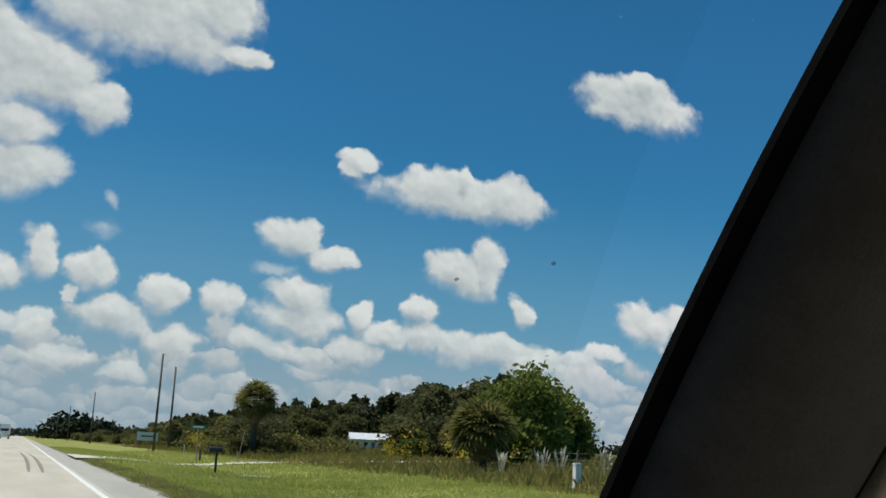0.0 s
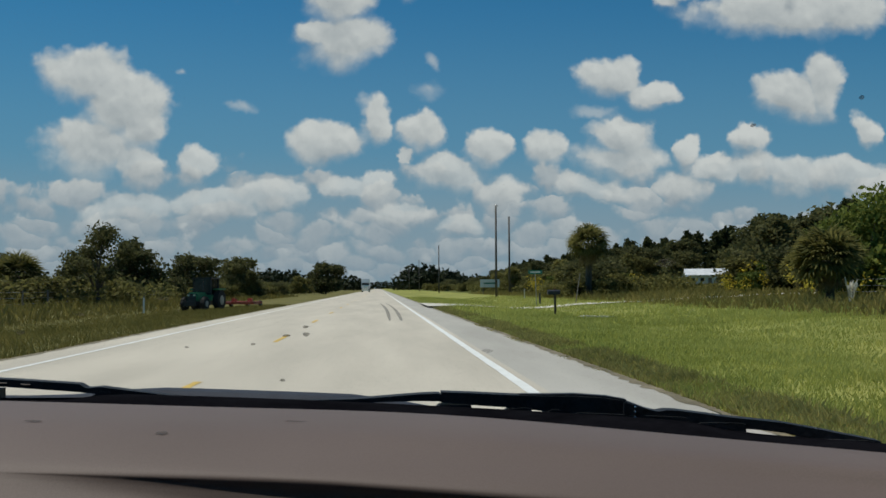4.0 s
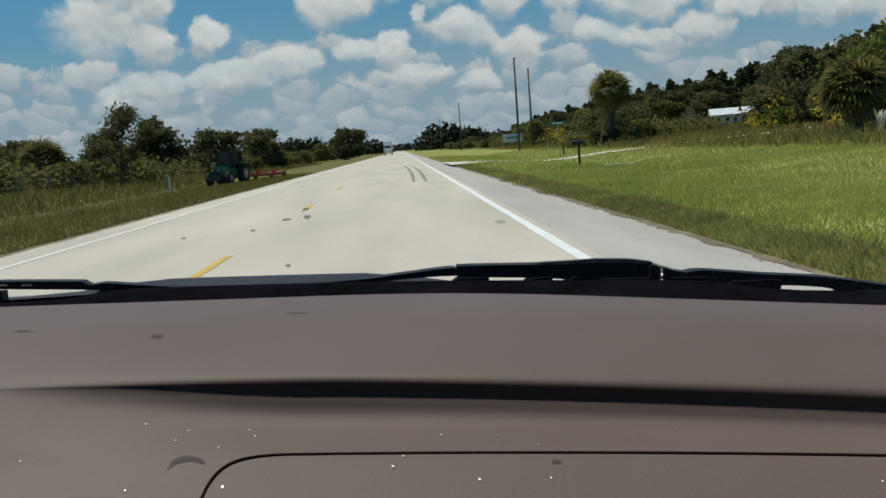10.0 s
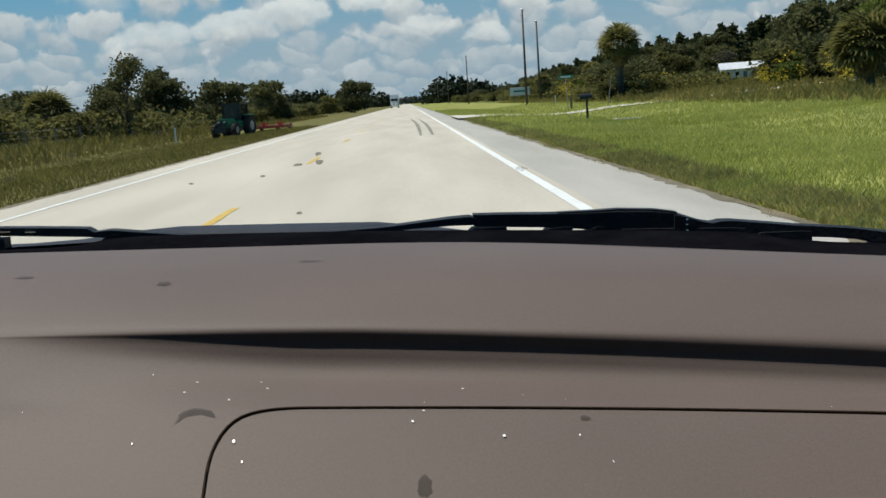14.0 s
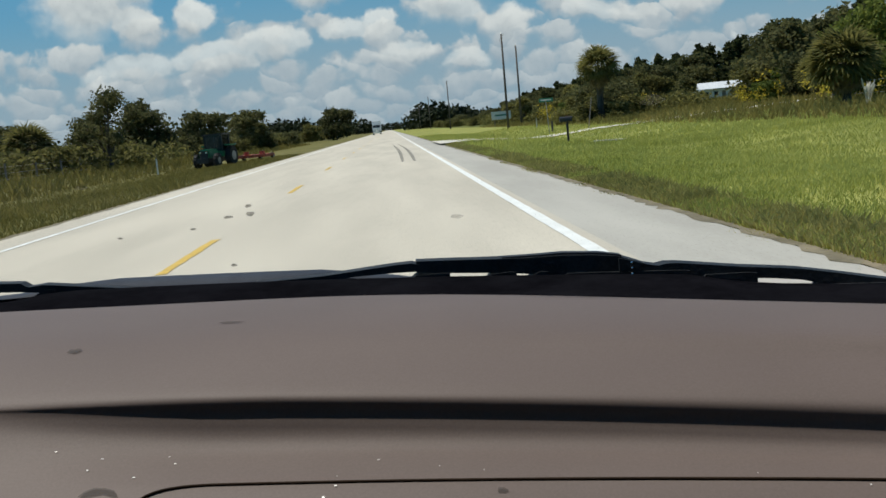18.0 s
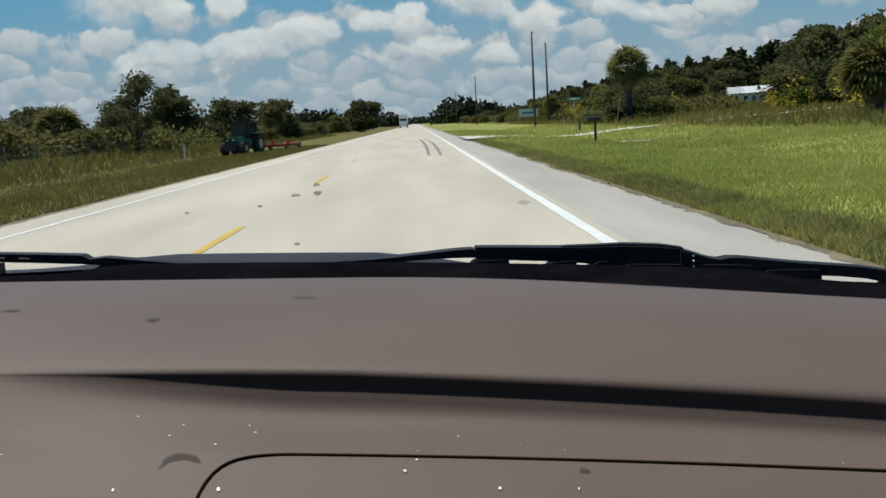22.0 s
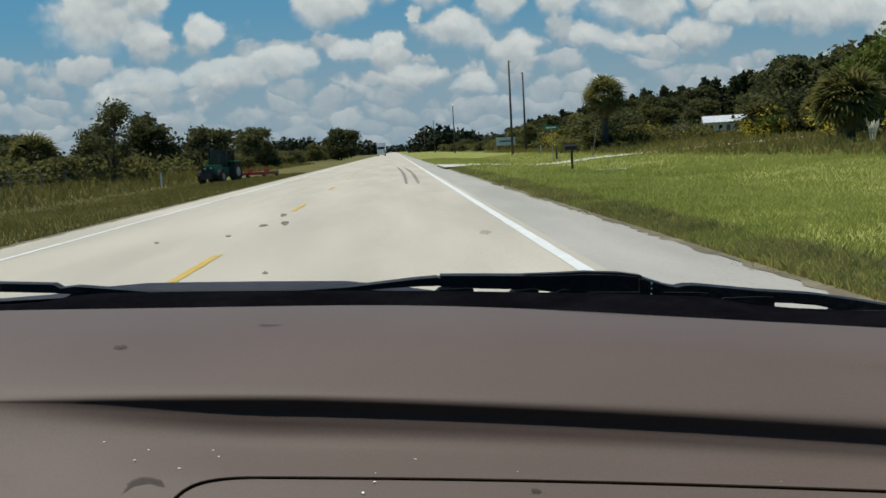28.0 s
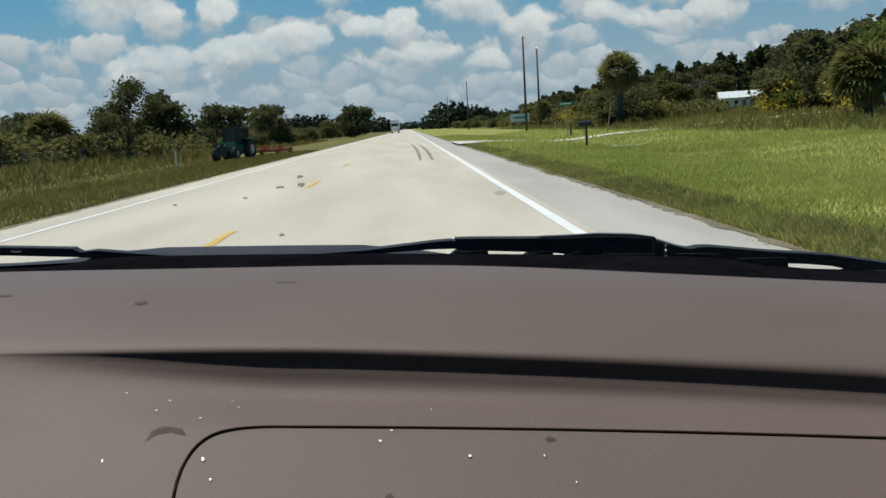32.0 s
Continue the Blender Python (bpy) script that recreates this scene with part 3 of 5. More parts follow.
def dash_point(i, x):
    """A point of the dashboard's skin: i along the section (may lie between two of its corners), x across the car."""
    s = 0.5 * ease(-0.23, -0.02, x) + 0.5 * min(1.0, max(0.0, (x + 0.225) / 0.20))
    y, z, bow = (p * s + q * (1 - s) for p, q in zip(along(SLOTTED, i), along(MERGED, i)))
    lip = s * math.exp(-((i - 9.5) / 4.0) ** 2)
    z += 0.0122 * ease(13.5, 18.0, i) * (x - CX) ** 2 + 0.0042 * math.exp(-((x - 0.08) / 0.16) ** 2) * (1 - ease(3.0, 5.5, i))
    return Vector((x, y + 0.0526 - bow * (x - CX) ** 2, z - 0.035 * x - 0.020 * lip * max(0.0, x)))


bm = bmesh.new()
across = [-1.10 + 0.02 * i for i in range(80)]
grid = [[bm.verts.new(dash_point(j / 3, x)) for j in range(3 * (len(SLOTTED) - 1) + 1)] for x in across]
for a, b in zip(grid, grid[1:]):
    for j in range(len(a) - 1):
        bm.faces.new((a[j], b[j], b[j + 1], a[j + 1]))
dashboard = in_car("dashboard", bm, DASH, "taupe grained vinyl dashboard with a deep shadowed slot", True)

# the airbag lid's seam, a rounded frame laid into the lower face
left = [(-0.078, 21.5 - 2.55 * k / 6) for k in range(7)]
corner = [(-0.028 - 0.05 * math.cos(a), 18.95 - 1.4 * math.sin(a)) for a in [k / 14 * math.pi / 2 for k in range(15)]]
top = [(-0.028 + 0.326 * k / 24, 17.55) for k in range(1, 24)]
right = [(0.298 + 0.03 * math.sin(a), 18.1 - 0.55 * math.cos(a)) for a in [k / 10 * math.pi / 2 for k in range(11)]]
right += [(0.328, 18.1 + 3.0 * k / 6) for k in range(1, 7)]
line = left + corner + top + right
in_car("airbag_seam", tube([dash_point(i, x) + Vector((0, -0.0004, 0.0003)) for x, i in line], [0.0008] * len(line), 6), SEAM, "thin dark seam of the airbag lid", True, dashboard)


def smear(x, i, w, h, mat, name, bend=0.0, turn=0.0):
    """A small flat mark on the dashboard's skin; h is counted along its section."""
    bm = bmesh.new()
    rng = random.Random(int(x * 9000) + int(i * 70))
    ring = []
    for k in range(14):
        a = k * math.tau / 14
        r = rng.uniform(0.72, 1.1)
        px, pi = w * r * math.cos(a), h * r * math.sin(a)
        px, pi = px + turn * pi * 0.02, pi + bend * (px / w) ** 2 * h * 2.2
        ring.append(bm.verts.new(dash_point(i + pi, x + px) + Vector((0, -0.0003, 0.0006))))
    bm.faces.new(ring)
    bmesh.ops.triangulate(bm, faces=bm.faces)
    return in_car(name, bm, mat, "", False, dashboard)


# stains, and at x 0.20 one long thin dark streak
for x, i, w, h in ((-0.125, 4.55, .005, .10), (-0.035, 3.62, .009, .035), (-0.223, 4.1, .007, .05), (0.20, 2.35, .05, .025), (0.116, 18.0, .003, .07)):
    smear(x, i, w, h, DARK_MARK, "stain")
smear(-0.088, 17.72, .0125, .17, DARK_MARK, "stain", 1.0)
smear(0.032, 19.15, .004, .18, DARK_MARK, "stain")
smear(0.206, 19.3, .004, .10, DARK_MARK, "stain")
rng = random.Random(5)
# grit specks; their near-white colour holds the sparkle the sun gives them
for x, i in ((-0.118, 15.14), (-0.098, 16.46), (-0.092, 15.71), (-0.072, 16.91), (-0.056, 15.56), (-0.052, 16.13), (-0.066, 18.47), (0.028, 18.11), (0.034, 17.78), (0.056, 16.07), (0.074, 18.38)):
    smear(x, i, 0.0008, 0.03, SPECK, "grit_speck")
for k in range(12):
    smear(rng.uniform(-0.2, 0.3), rng.uniform(16.5, 19.0), rng.uniform(0.0003, 0.0005), 0.02, SPECK, "grit_speck")


def base_y(x):
    return 0.985 - 0.33 * (x - CX) ** 2


TILT = 0.03  # the car leans a little on the road's crown


# black cowl with the hood's lit rear edge beyond it
def ribbon(sections, mat, name, label, step=0.03, x0=-1.1, x1=0.46, sink=lambda x: 0.0):
    bm = bmesh.new()
    n = int((x1 - x0) / step)
    rows = [[bm.verts.new((x0 + i * step, base_y(x0 + i * step) + dy, z - TILT * (x0 + i * step) - sink(x0 + i * step))) for dy, z in sections] for i in range(n + 1)]
    for a, b in zip(rows, rows[1:]):
        for j in range(len(a) - 1):
            bm.faces.new((a[j], b[j], b[j + 1], a[j + 1]))
    return in_car(name, bm, mat, label, True)


ribbon([(-0.145, 1.035), (-0.12, 1.0445), (-0.06, 1.0475), (-0.02, 1.0495), (0.004, 1.0495), (0.012, 1.044), (0.012, 0.98)], COWL_PLASTIC, "cowl_panel", "black plastic cowl under the windscreen", sink=lambda x: 0.0085 * (1 - ease(-0.31, -0.24, x)) + 0.0075 * ease(0.30, 0.36, x))
ribbon([(0.02, 0.99), (0.02, 1.044), (0.03, 1.0530), (0.05, 1.0545), (0.09, 1.047), (0.2, 1.01), (0.5, 0.93), (0.95, 0.80), (1.0, 0.5)], COWL_EDGE, "hood", "dark blue-grey hood seen edge-on", 0.05, -1.05, 0.32, lambda x: 0.002 + 0.012 * (ease(0.0, 0.12, x) + 1 - ease(-0.34, -0.20, x)))


def bar(points, widths, depth=0.012):
    """A flat pressed bar whose outline follows (x, z) points with half heights; it lies along the windscreen's foot."""
    bm = bmesh.new()
    rows = []
    for (x, z), w in zip(points, widths):
        y, z = base_y(x), z - TILT * x
        rows.append([bm.verts.new((x, y - depth / 2 + 0.02, z - w)), bm.verts.new((x, y + depth / 2 + 0.02, z - w)), bm.verts.new((x, y + depth / 2 + 0.02, z + w)), bm.verts.new((x, y - depth / 2 + 0.02, z + w * 0.9))])
    for a, b in zip(rows, rows[1:]):
        for j in range(4):
            bm.faces.new((a[j], a[(j + 1) % 4], b[(j + 1) % 4], b[j]))
    bm.faces.new(rows[0])
    bm.faces.new(rows[-1])
    return bm


Z0 = 1.047


def outline(rows, depth=0.014):
    """A pressed bar from rows of (x, lower edge, upper edge) over the cowl's line."""
    return bar([(x, Z0 + (lo + hi) / 2) for x, lo, hi in rows], [(hi - lo) / 2 for _, lo, hi in rows], depth)


right_wiper = in_car("wiper", outline([(-0.06, -.0015, .0005), (0.003, .0005, .0045), (0.042, .0035, .0093), (0.070, .0055, .0128), (0.086, .0060, .0142), (0.093, .0060, .0125)], 0.016), RUBBER, "black jointed windscreen wiper at rest")
in_car("bridge", outline([(0.090, .0050, .0158), (0.12, .0040, .0162), (0.155, .0035, .0164), (0.180, .0025, .0168), (0.197, .0012, .0176), (0.216, .0000, .0188), (0.240, -.0010, .0188), (0.259, -.0020, .0174), (0.270, -.0030, .0138), (0.281, -.0040, .0100), (0.291, -.0045, .0084)]), RUBBER, "", False, right_wiper)
in_car("bridge", outline([(0.288, -.0045, .0084), (0.296, -.0040, .0106), (0.305, -.0030, .0108), (0.325, -.0020, .0093), (0.35, -.0025, .0074), (0.372, -.0025, .0066), (0.390, -.0035, .0057), (0.402, -.0060, .0042), (0.416, -.0095, .0024), (0.46, -.0160, -.0040)]), RUBBER, "", False, right_wiper)
in_car("spring_cover", outline([(0.165, .0150, .0170), (0.195, .0158, .0186), (0.216, .0168, .0202), (0.245, .0160, .0198), (0.262, .0140, .0176)], 0.010), RUBBER, "", False, right_wiper)
in_car("joint_cap", outline([(0.259, -.0035, .0158), (0.264, -.0040, .0150), (0.272, -.0040, .0128), (0.276, -.0035, .0108)], 0.019), RUBBER, "", False, right_wiper)
for x0, x1 in ((0.086, 0.113), (0.153, 0.170), (0.189, 0.196), (0.215, 0.306), (0.321, 0.354), (0.402, 0.45)):
    drop = 0.09 * max(0.0, x0 - 0.30)
    in_car("claw", outline([(x0 - 0.004, -.0065 - drop, -.0030 - drop), (x0 + 0.003, -.0060 - drop, .0030 - drop), (x1, -.0060 - drop, .0050 - drop), (x1 + 0.006, -.0055 - drop, .0045 - drop)], 0.018), RUBBER, "", False, right_wiper)
in_car("blade", bar([(-0.02, Z0 - .005), (0.1, Z0 - .005), (0.25, Z0 - .007), (0.36, Z0 - .011), (0.47, Z0 - .018)], [.003, .004, .004, .004, .0035], 0.006), COWL_PLASTIC, "thin rubber blade", False, right_wiper)
for z in (0.0112, 0.0068, 0.0018):
    bm = bmesh.new()
    bmesh.ops.create_uvsphere(bm, u_segments=8, v_segments=6, radius=0.0013, matrix=Matrix.Translation((0.2685, base_y(0.2685) + 0.0095, Z0 + z - TILT * 0.2685)))
    in_car("rivet", bm, CHROME, "bright rivet", True, right_wiper)
left_wiper = in_car("wiper", outline([(-0.70, .016, .026), (-0.5, .0110, .0192), (-0.396, .0080, .0158), (-0.34, .0050, .0136), (-0.284, .0022, .0110), (-0.277, .0015, .0068), (-0.262, .0005, .0084), (-0.228, -.0010, .0050), (-0.18, -.0035, .0006), (-0.12, -.0055, -.0035)]), RUBBER, "black windscreen wiper on the driver's half")
in_car("blade", bar([(-0.7, Z0 - .012), (-0.45, Z0 - .0105), (-0.25, Z0 - .007)], [.003, .003, .0035], 0.006), COWL_PLASTIC, "", False, left_wiper)
for x in (-0.48, -0.375, -0.262):
    in_car("claw", outline([(x - .016, -.0095, -.0050), (x, -.0085, .0040), (x + .010, -.0070, .0040)], 0.016), RUBBER, "", False, left_wiper)
# chrome slivers stand in for the glints along this wiper
for x in (-0.40, -0.381, -0.362, -0.338):
    in_car("slot_glint", outline([(x - .006, .0116 - .045 * (x + 0.396), .0128 - .045 * (x + 0.396)), (x + .004, .0112 - .045 * (x + 0.396), .0124 - .045 * (x + 0.396))], 0.017), CHROME, "", False, left_wiper)


# windscreen: a bent sheet from the cowl to the roof's edge
def screen_point(x, s):
    y0, z0 = base_y(x) - 0.035, 1.043
    y1, z1 = 0.36 - 0.10 * (x - CX) ** 2, 1.47 - 0.03 * (x - CX) ** 2
    return Vector((x, y0 + (y1 - y0) * s, z0 + (z1 - z0) * s + 0.045 * math.sin(math.pi * s)))


bm = bmesh.new()
rows = [[bm.verts.new(screen_point(CX + (-0.78 + 1.56 * i / 20) * (1 - 0.10 * s / 10), s / 10)) for s in range(11)] for i in range(21)]
for a, b in zip(rows, rows[1:]):
    for j in range(10):
        bm.faces.new((a[j], b[j], b[j + 1], a[j + 1]))
windscreen = in_car("windscreen", bm, GLASS, "clear curved windscreen with dried bug spots", True)
windscreen.visible_shadow = False


def on_screen(x, z, w, h, mat, name="bug_spot"):
    """A small flat spot on the glass at that place across and height."""
    lo, hi = 0.0, 1.0
    for _ in range(30):
        mid = (lo + hi) / 2
        lo, hi = (mid, hi) if screen_point(x, mid).z < z else (lo, mid)
    c = screen_point(x, lo)
    u, v = Vector((1, 0, 0)), (screen_point(x, lo + 0.02) - c).normalized()
    rng = random.Random(int(x * 5000) + int(z * 9000))
    bm = bmesh.new()
    bm.faces.new([bm.verts.new(c + rng.uniform(0.6, 1.1) * (w * math.cos(k * math.tau / 9) * u + h * math.sin(k * math.tau / 9) * v) - Vector((0, 0.002, 0))) for k in range(9)])
    return in_car(name, bm, mat, "", False, windscreen)


# roof, doors, floor and back close the cabin behind the camera
in_car("roof", block((CX - 0.80, -1.6, 1.49), (CX + 0.80, 0.34, 1.53), 0.02), HEADLINER, "grey cloth headliner")
in_car("back_panel", block((CX - 0.7, -1.75, 0.3), (CX + 0.7, -1.66, 1.5), 0.02), HEADLINER)
in_car("floor_pan", block((CX - 0.7, -1.7, 0.26), (CX + 0.7, 0.75, 0.31), 0.02), HEADLINER)
for side in (-1, 1):
    x = CX + side * 0.80
    in_car("door_panel", block((min(x, x - side * 0.06), -1.6, 0.3), (max(x, x - side * 0.06), 0.50, 1.02), 0.02), DASH, "taupe door trim")
    # unseen walls in place of the side windows, added to hold back skylight
    in_car("side_light_stop", block((min(x, x - side * 0.05), -1.6, 1.03), (max(x, x - side * 0.05), 0.16, 1.49), 0.01), HEADLINER)


for side in (-1, 1):
    for y in (1.35, -1.2):
        bm = bmesh.new()
        bmesh.ops.create_cone(bm, cap_ends=True, segments=20, radius1=0.31, radius2=0.31, depth=0.2, matrix=Matrix.Translation((CX + side * 0.72, y, 0.28)) @ pose(0, 0, 0, 0, 90, 0))
        in_car("wheel", bm, TYRE)


# windscreen pillars: a black rubber edge and a broad grained trim
def pillar(side):
    m = Matrix.Identity(4) if side > 0 else Matrix.Translation((2 * CX, 0, 0)) @ Matrix.Diagonal((-1, 1, 1, 1))
    foot, head = Vector((0.467, 0.735, 1.045)), Vector((0.457, 0.33, 1.49))

    def prism(offsets_a, offsets_b):
        bm = bmesh.new()
        rings = []
        for s in range(13):
            c = foot.lerp(head, s / 12) + Vector((0, 0, 0.02 * math.sin(math.pi * s / 12)))
            offs = [Vector(a).lerp(Vector(b), s / 12) for a, b in zip(offsets_a, offsets_b)]
            rings.append([bm.verts.new(m @ (c + o)) for o in offs])
        for a, b in zip(rings, rings[1:]):
            for j in range(len(a)):
                bm.faces.new((a[j], a[(j + 1) % len(a)], b[(j + 1) % len(a)], b[j]))
        bm.faces.new(rings[0])
        bm.faces.new(rings[-1])
        return bm

    near = [(.014, .0, .0), (.020, -.030, .003), (.034, -.055, .003), (.060, -.075, .0), (.10, -.088, -.005), (.16, -.095, -.01), (.34, -.09, -.02), (.34, .03, 0), (.03, .03, 0)]
    far = [(.012, .0, .0), (.017, -.024, .003), (.028, -.045, .003), (.048, -.062, .0), (.08, -.073, -.005), (.12, -.08, -.01), (.20, -.075, 0), (.20, .03, 0), (.03, .03, 0)]
    ob = in_car("pillar", prism(near, far), PILLAR_TRIM, "dark grained windscreen pillar trim", True)
    in_car("door_seal", prism([(.150, -.098, -.01), (.160, -.108, -.01), (.172, -.108, -.01), (.180, -.098, -.01)], [(.175, -.088, 0), (.183, -.096, 0), (.193, -.096, 0), (.20, -.088, 0)]), SEAL, "pale tan door seal", True, ob)
    in_car("rubber_edge", prism([(-.003, .004, .0), (.015, -.004, .002), (.018, .02, 0), (.0, .02, 0)], [(-.003, .004, .0), (.013, -.004, .002), (.018, .02, 0), (.0, .02, 0)]), RUBBER_EDGE, "black rubber glass edging", False, ob)
    return ob


pillar(1)
pillar(-1)


# ------------------------------------------------------------------ plants
def broad_tree(height, spread, seed, leaf, count, size, airy=0.0, bole=0.3):
    """A broad-leaved tree: bent trunk, limbs, and a crown of many small sprays in uneven lumps. Stands at the origin."""
    rng = np.random.default_rng(seed)
    tree = thing("tree", (0, 0, 0), "", "tree")
    fork = height * bole
    lean = rng.normal(0, 0.04 * height, 2)
    r = 0.035 * height
    part("trunk", tube([(0, 0, -0.3), (lean[0] * .3, lean[1] * .3, fork * .5), (lean[0], lean[1], fork)], [r, r * .75, r * .6]), BARK, tree, "", True)
    blobs = []
    for k in range(7):
        a = k * math.tau / 7 + rng.uniform(-0.3, 0.3)
        out = spread * rng.uniform(0.35, 0.72) * (0.35 if k == 0 else 1)
        up = height * (rng.uniform(0.38, 0.84) if k else 0.86)
        tip = (lean[0] + out * math.cos(a), lean[1] + out * math.sin(a), up)
        mid = (lean[0] + out * .4 * math.cos(a), lean[1] + out * .4 * math.sin(a), fork + (up - fork) * .62)
        part("limb", tube([(lean[0], lean[1], fork * .9), mid, tip], [r * .4, r * .25, r * .08], 5), BARK, tree)
        s = spread * rng.uniform(0.30, 0.46)
        blobs.append((*tip, s, s, s * rng.uniform(0.55, 0.8)))
        for _ in range(2):
            q = rng.normal(0, 0.5, 3) * s
            blobs.append((tip[0] + q[0], tip[1] + q[1], min(height * .95, tip[2] + q[2] * .6), s * .6, s * .6, s * .42))
    if not airy:
        blobs.append((lean[0], lean[1], height * .5, spread * .75, spread * .75, height * .36))
        blobs.append((lean[0], lean[1], height * .26, spread * .8, spread * .8, height * .24))
    v, f = leaves(rng, blobs, count, size, 0.3 if airy else 0.5)
    sheet("crown", v, f, leaf, tree)
    return tree


def pine(height, seed, count=2400):
    """A slash pine: long bare bole and a ragged crown of needle tufts."""
    rng = np.random.default_rng(seed)
    tree = thing("pine_tree", (0, 0, 0), "", "tree")
    part("trunk", tube([(0, 0, -0.3), (0.1, 0, height * .5), (0, 0.1, height * .97)], [0.17, 0.12, 0.03]), BARK, tree, "", True)
    blobs = []
    for k in range(26):
        h = height * (0.28 + 0.68 * (k + rng.random()) / 26)
        out = ((1.04 - h / height) * height * 0.24 + 0.2) * rng.uniform(0.4, 1.0)
        a = k * 2.4 + rng.uniform(-0.5, 0.5)
        blobs.append((out * math.cos(a), out * math.sin(a), h, 0.95, 0.95, 0.55))
    blobs.append((0, 0, height * .97, 0.35, 0.35, 0.7))
    v, f = leaves(rng, blobs, count, 0.36, 0.2)
    sheet("crown", v, f, PINE_LEAF, tree)
    return tree


def bush(height, spread, seed, leaf, count, size):
    """A many-stemmed bush, leafy to the ground."""
    rng = np.random.default_rng(seed)
    ob = thing("bush", (0, 0, 0), "", "bush")
    blobs = []
    for k in range(6):
        a = rng.uniform(0, math.tau)
        out = spread * rng.uniform(0.1, 0.6)
        top = height * rng.uniform(0.5, 0.85)
        p = (out * math.cos(a), out * math.sin(a), top)
        part("stem", tube([(p[0] * .15, p[1] * .15, -0.2), (p[0] * .5, p[1] * .5, top * .5), p], [0.05, 0.035, 0.012], 5), BARK, ob)
        s = spread * rng.uniform(0.34, 0.5)
        blobs.append((*p, s, s, height * .24))
        blobs.append((p[0] * 1.2, p[1] * 1.2, height * .3, s, s, height * .3))
    v, f = leaves(rng, blobs, count, size, 0.4)
    v[:, 2] = np.maximum(v[:, 2], -0.05)
    sheet("foliage", v, f, leaf, ob)
    return ob


def frond_mesh(rng, length, blades=15):
    """One fan-shaped palm leaf on its stalk, along +x, drooping at the tips."""
    v, f = [], []
    stalk = length * 0.5
    for a, b, w in ((0.0, stalk, 0.02),):
        v += [(a, -w, 0), (b, -w * .6, 0.02), (b, w * .6, 0.02), (a, w, 0)]
        f.append((0, 1, 2, 3))
    for k in range(blades):
        t = k / (blades - 1) * 2 - 1
        a = t * 1.9
        n = length * (0.62 - 0.16 * abs(t)) * rng.uniform(0.88, 1.05)
        c, s = math.cos(a), math.sin(a)
        droop = 0.22 * n + 0.1 * abs(t) * n
        w = 0.085 * length * 0.5
        base = len(v)
        mid = (stalk + n * .55 * c, n * .55 * s, 0.05 + 0.05 * rng.normal())
        v += [(stalk, 0, 0.02), (mid[0] - w * s, mid[1] + w * c, mid[2]), (stalk + n * c, n * s, -droop), (mid[0] + w * s, mid[1] - w * c, mid[2])]
        f.append((base, base + 1, base + 2, base + 3))
    mesh = bpy.data.meshes.new("frond")
    mesh.from_pydata([tuple(p) for p in v], [], f)
    return mesh


def palm(height, fronds, length, seed, skirt=10):
    """A cabbage palm: booted trunk under a round head of fan leaves, with some dead ones hanging."""
    rng = np.random.default_rng(seed)
    ob = thing("cabbage_palm", (0, 0, 0), "", "palm tree")
    pts = [(0.12 * math.sin(k * .7), 0.08 * k / 6, -0.3 + (height + 0.3) * k / 7) for k in range(8)]
    part("trunk", tube(pts, [0.30 + 0.04 * (k % 2) for k in range(8)], 9), BARK, ob, "", True)
    for k in range(22):
        z = height * (0.45 + 0.5 * k / 22)
        a = k * 2.4
        bm = rod(bmesh.new(), (0.2 * math.cos(a), 0.2 * math.sin(a), z), (0.42 * math.cos(a), 0.42 * math.sin(a), z + 0.3), 0.06, 0.02, 5)
        part("boot", bm, BARK, ob)
    green = [frond_mesh(rng, length) for _ in range(4)]
    dead = [frond_mesh(rng, length * .8) for _ in range(2)]
    for m in green:
        m.materials.append(PALM_LEAF)
    for m in dead:
        m.materials.append(DEAD_FROND)
    for k in range(fronds):
        up = math.asin(max(-0.55, min(1.0, 1.0 - 1.6 * (k + 0.5) / fronds)))
        fr = new("frond", green[k % 4])
        fr.parent = ob
        fr.matrix_basis = pose(*pts[-1][:2], height, 0, -math.degrees(up), k * 137.5 + rng.uniform(-12, 12)) @ pose(0.1, 0, 0, rng.uniform(-40, 40))
    for k in range(skirt):
        fr = new("frond", dead[k % 2])
        fr.parent = ob
        fr.matrix_basis = pose(*pts[-1][:2], height - 0.25, 0, rng.uniform(48, 80), k * 137.5)
    return ob


def put(first, x, y, size, turn, label, group, ground=True, wide=1.0):
    """A copy of a plant at a place on the land, scaled and turned."""
    m = pose(x, y, ground_height(x), 0, 0, turn) @ Matrix.Diagonal((size * wide, size * wide, size, 1))
    ob = copy_thing(first, m)
    ob.matrix_basis = m
    return tagged(ob, label, group=group)


def stand(first, x, y, turn, label, group):
    """Set the plant itself, not a copy, at its place."""
    first.matrix_basis = pose(x, y, ground_height(x), 0, 0, turn)
    return tagged(first, label, group=group)


oaks = [broad_tree(9, 4.8, 11, OAK_LEAF, 7000, 0.27, bole=.16), broad_tree(8, 5.0, 12, OAK_LEAF, 7000, 0.27, bole=.16), broad_tree(10, 4.6, 13, OAK_LEAF, 7000, 0.28, bole=.16), broad_tree(7, 4.4, 14, SHRUB_LEAF, 6000, 0.24, bole=.14)]
airy_tree = broad_tree(9.2, 4.6, 21, OAK_LEAF, 6500, 0.16, airy=1.0, bole=0.14)
pines = [pine(13, 31), pine(12, 32), pine(14, 33)]
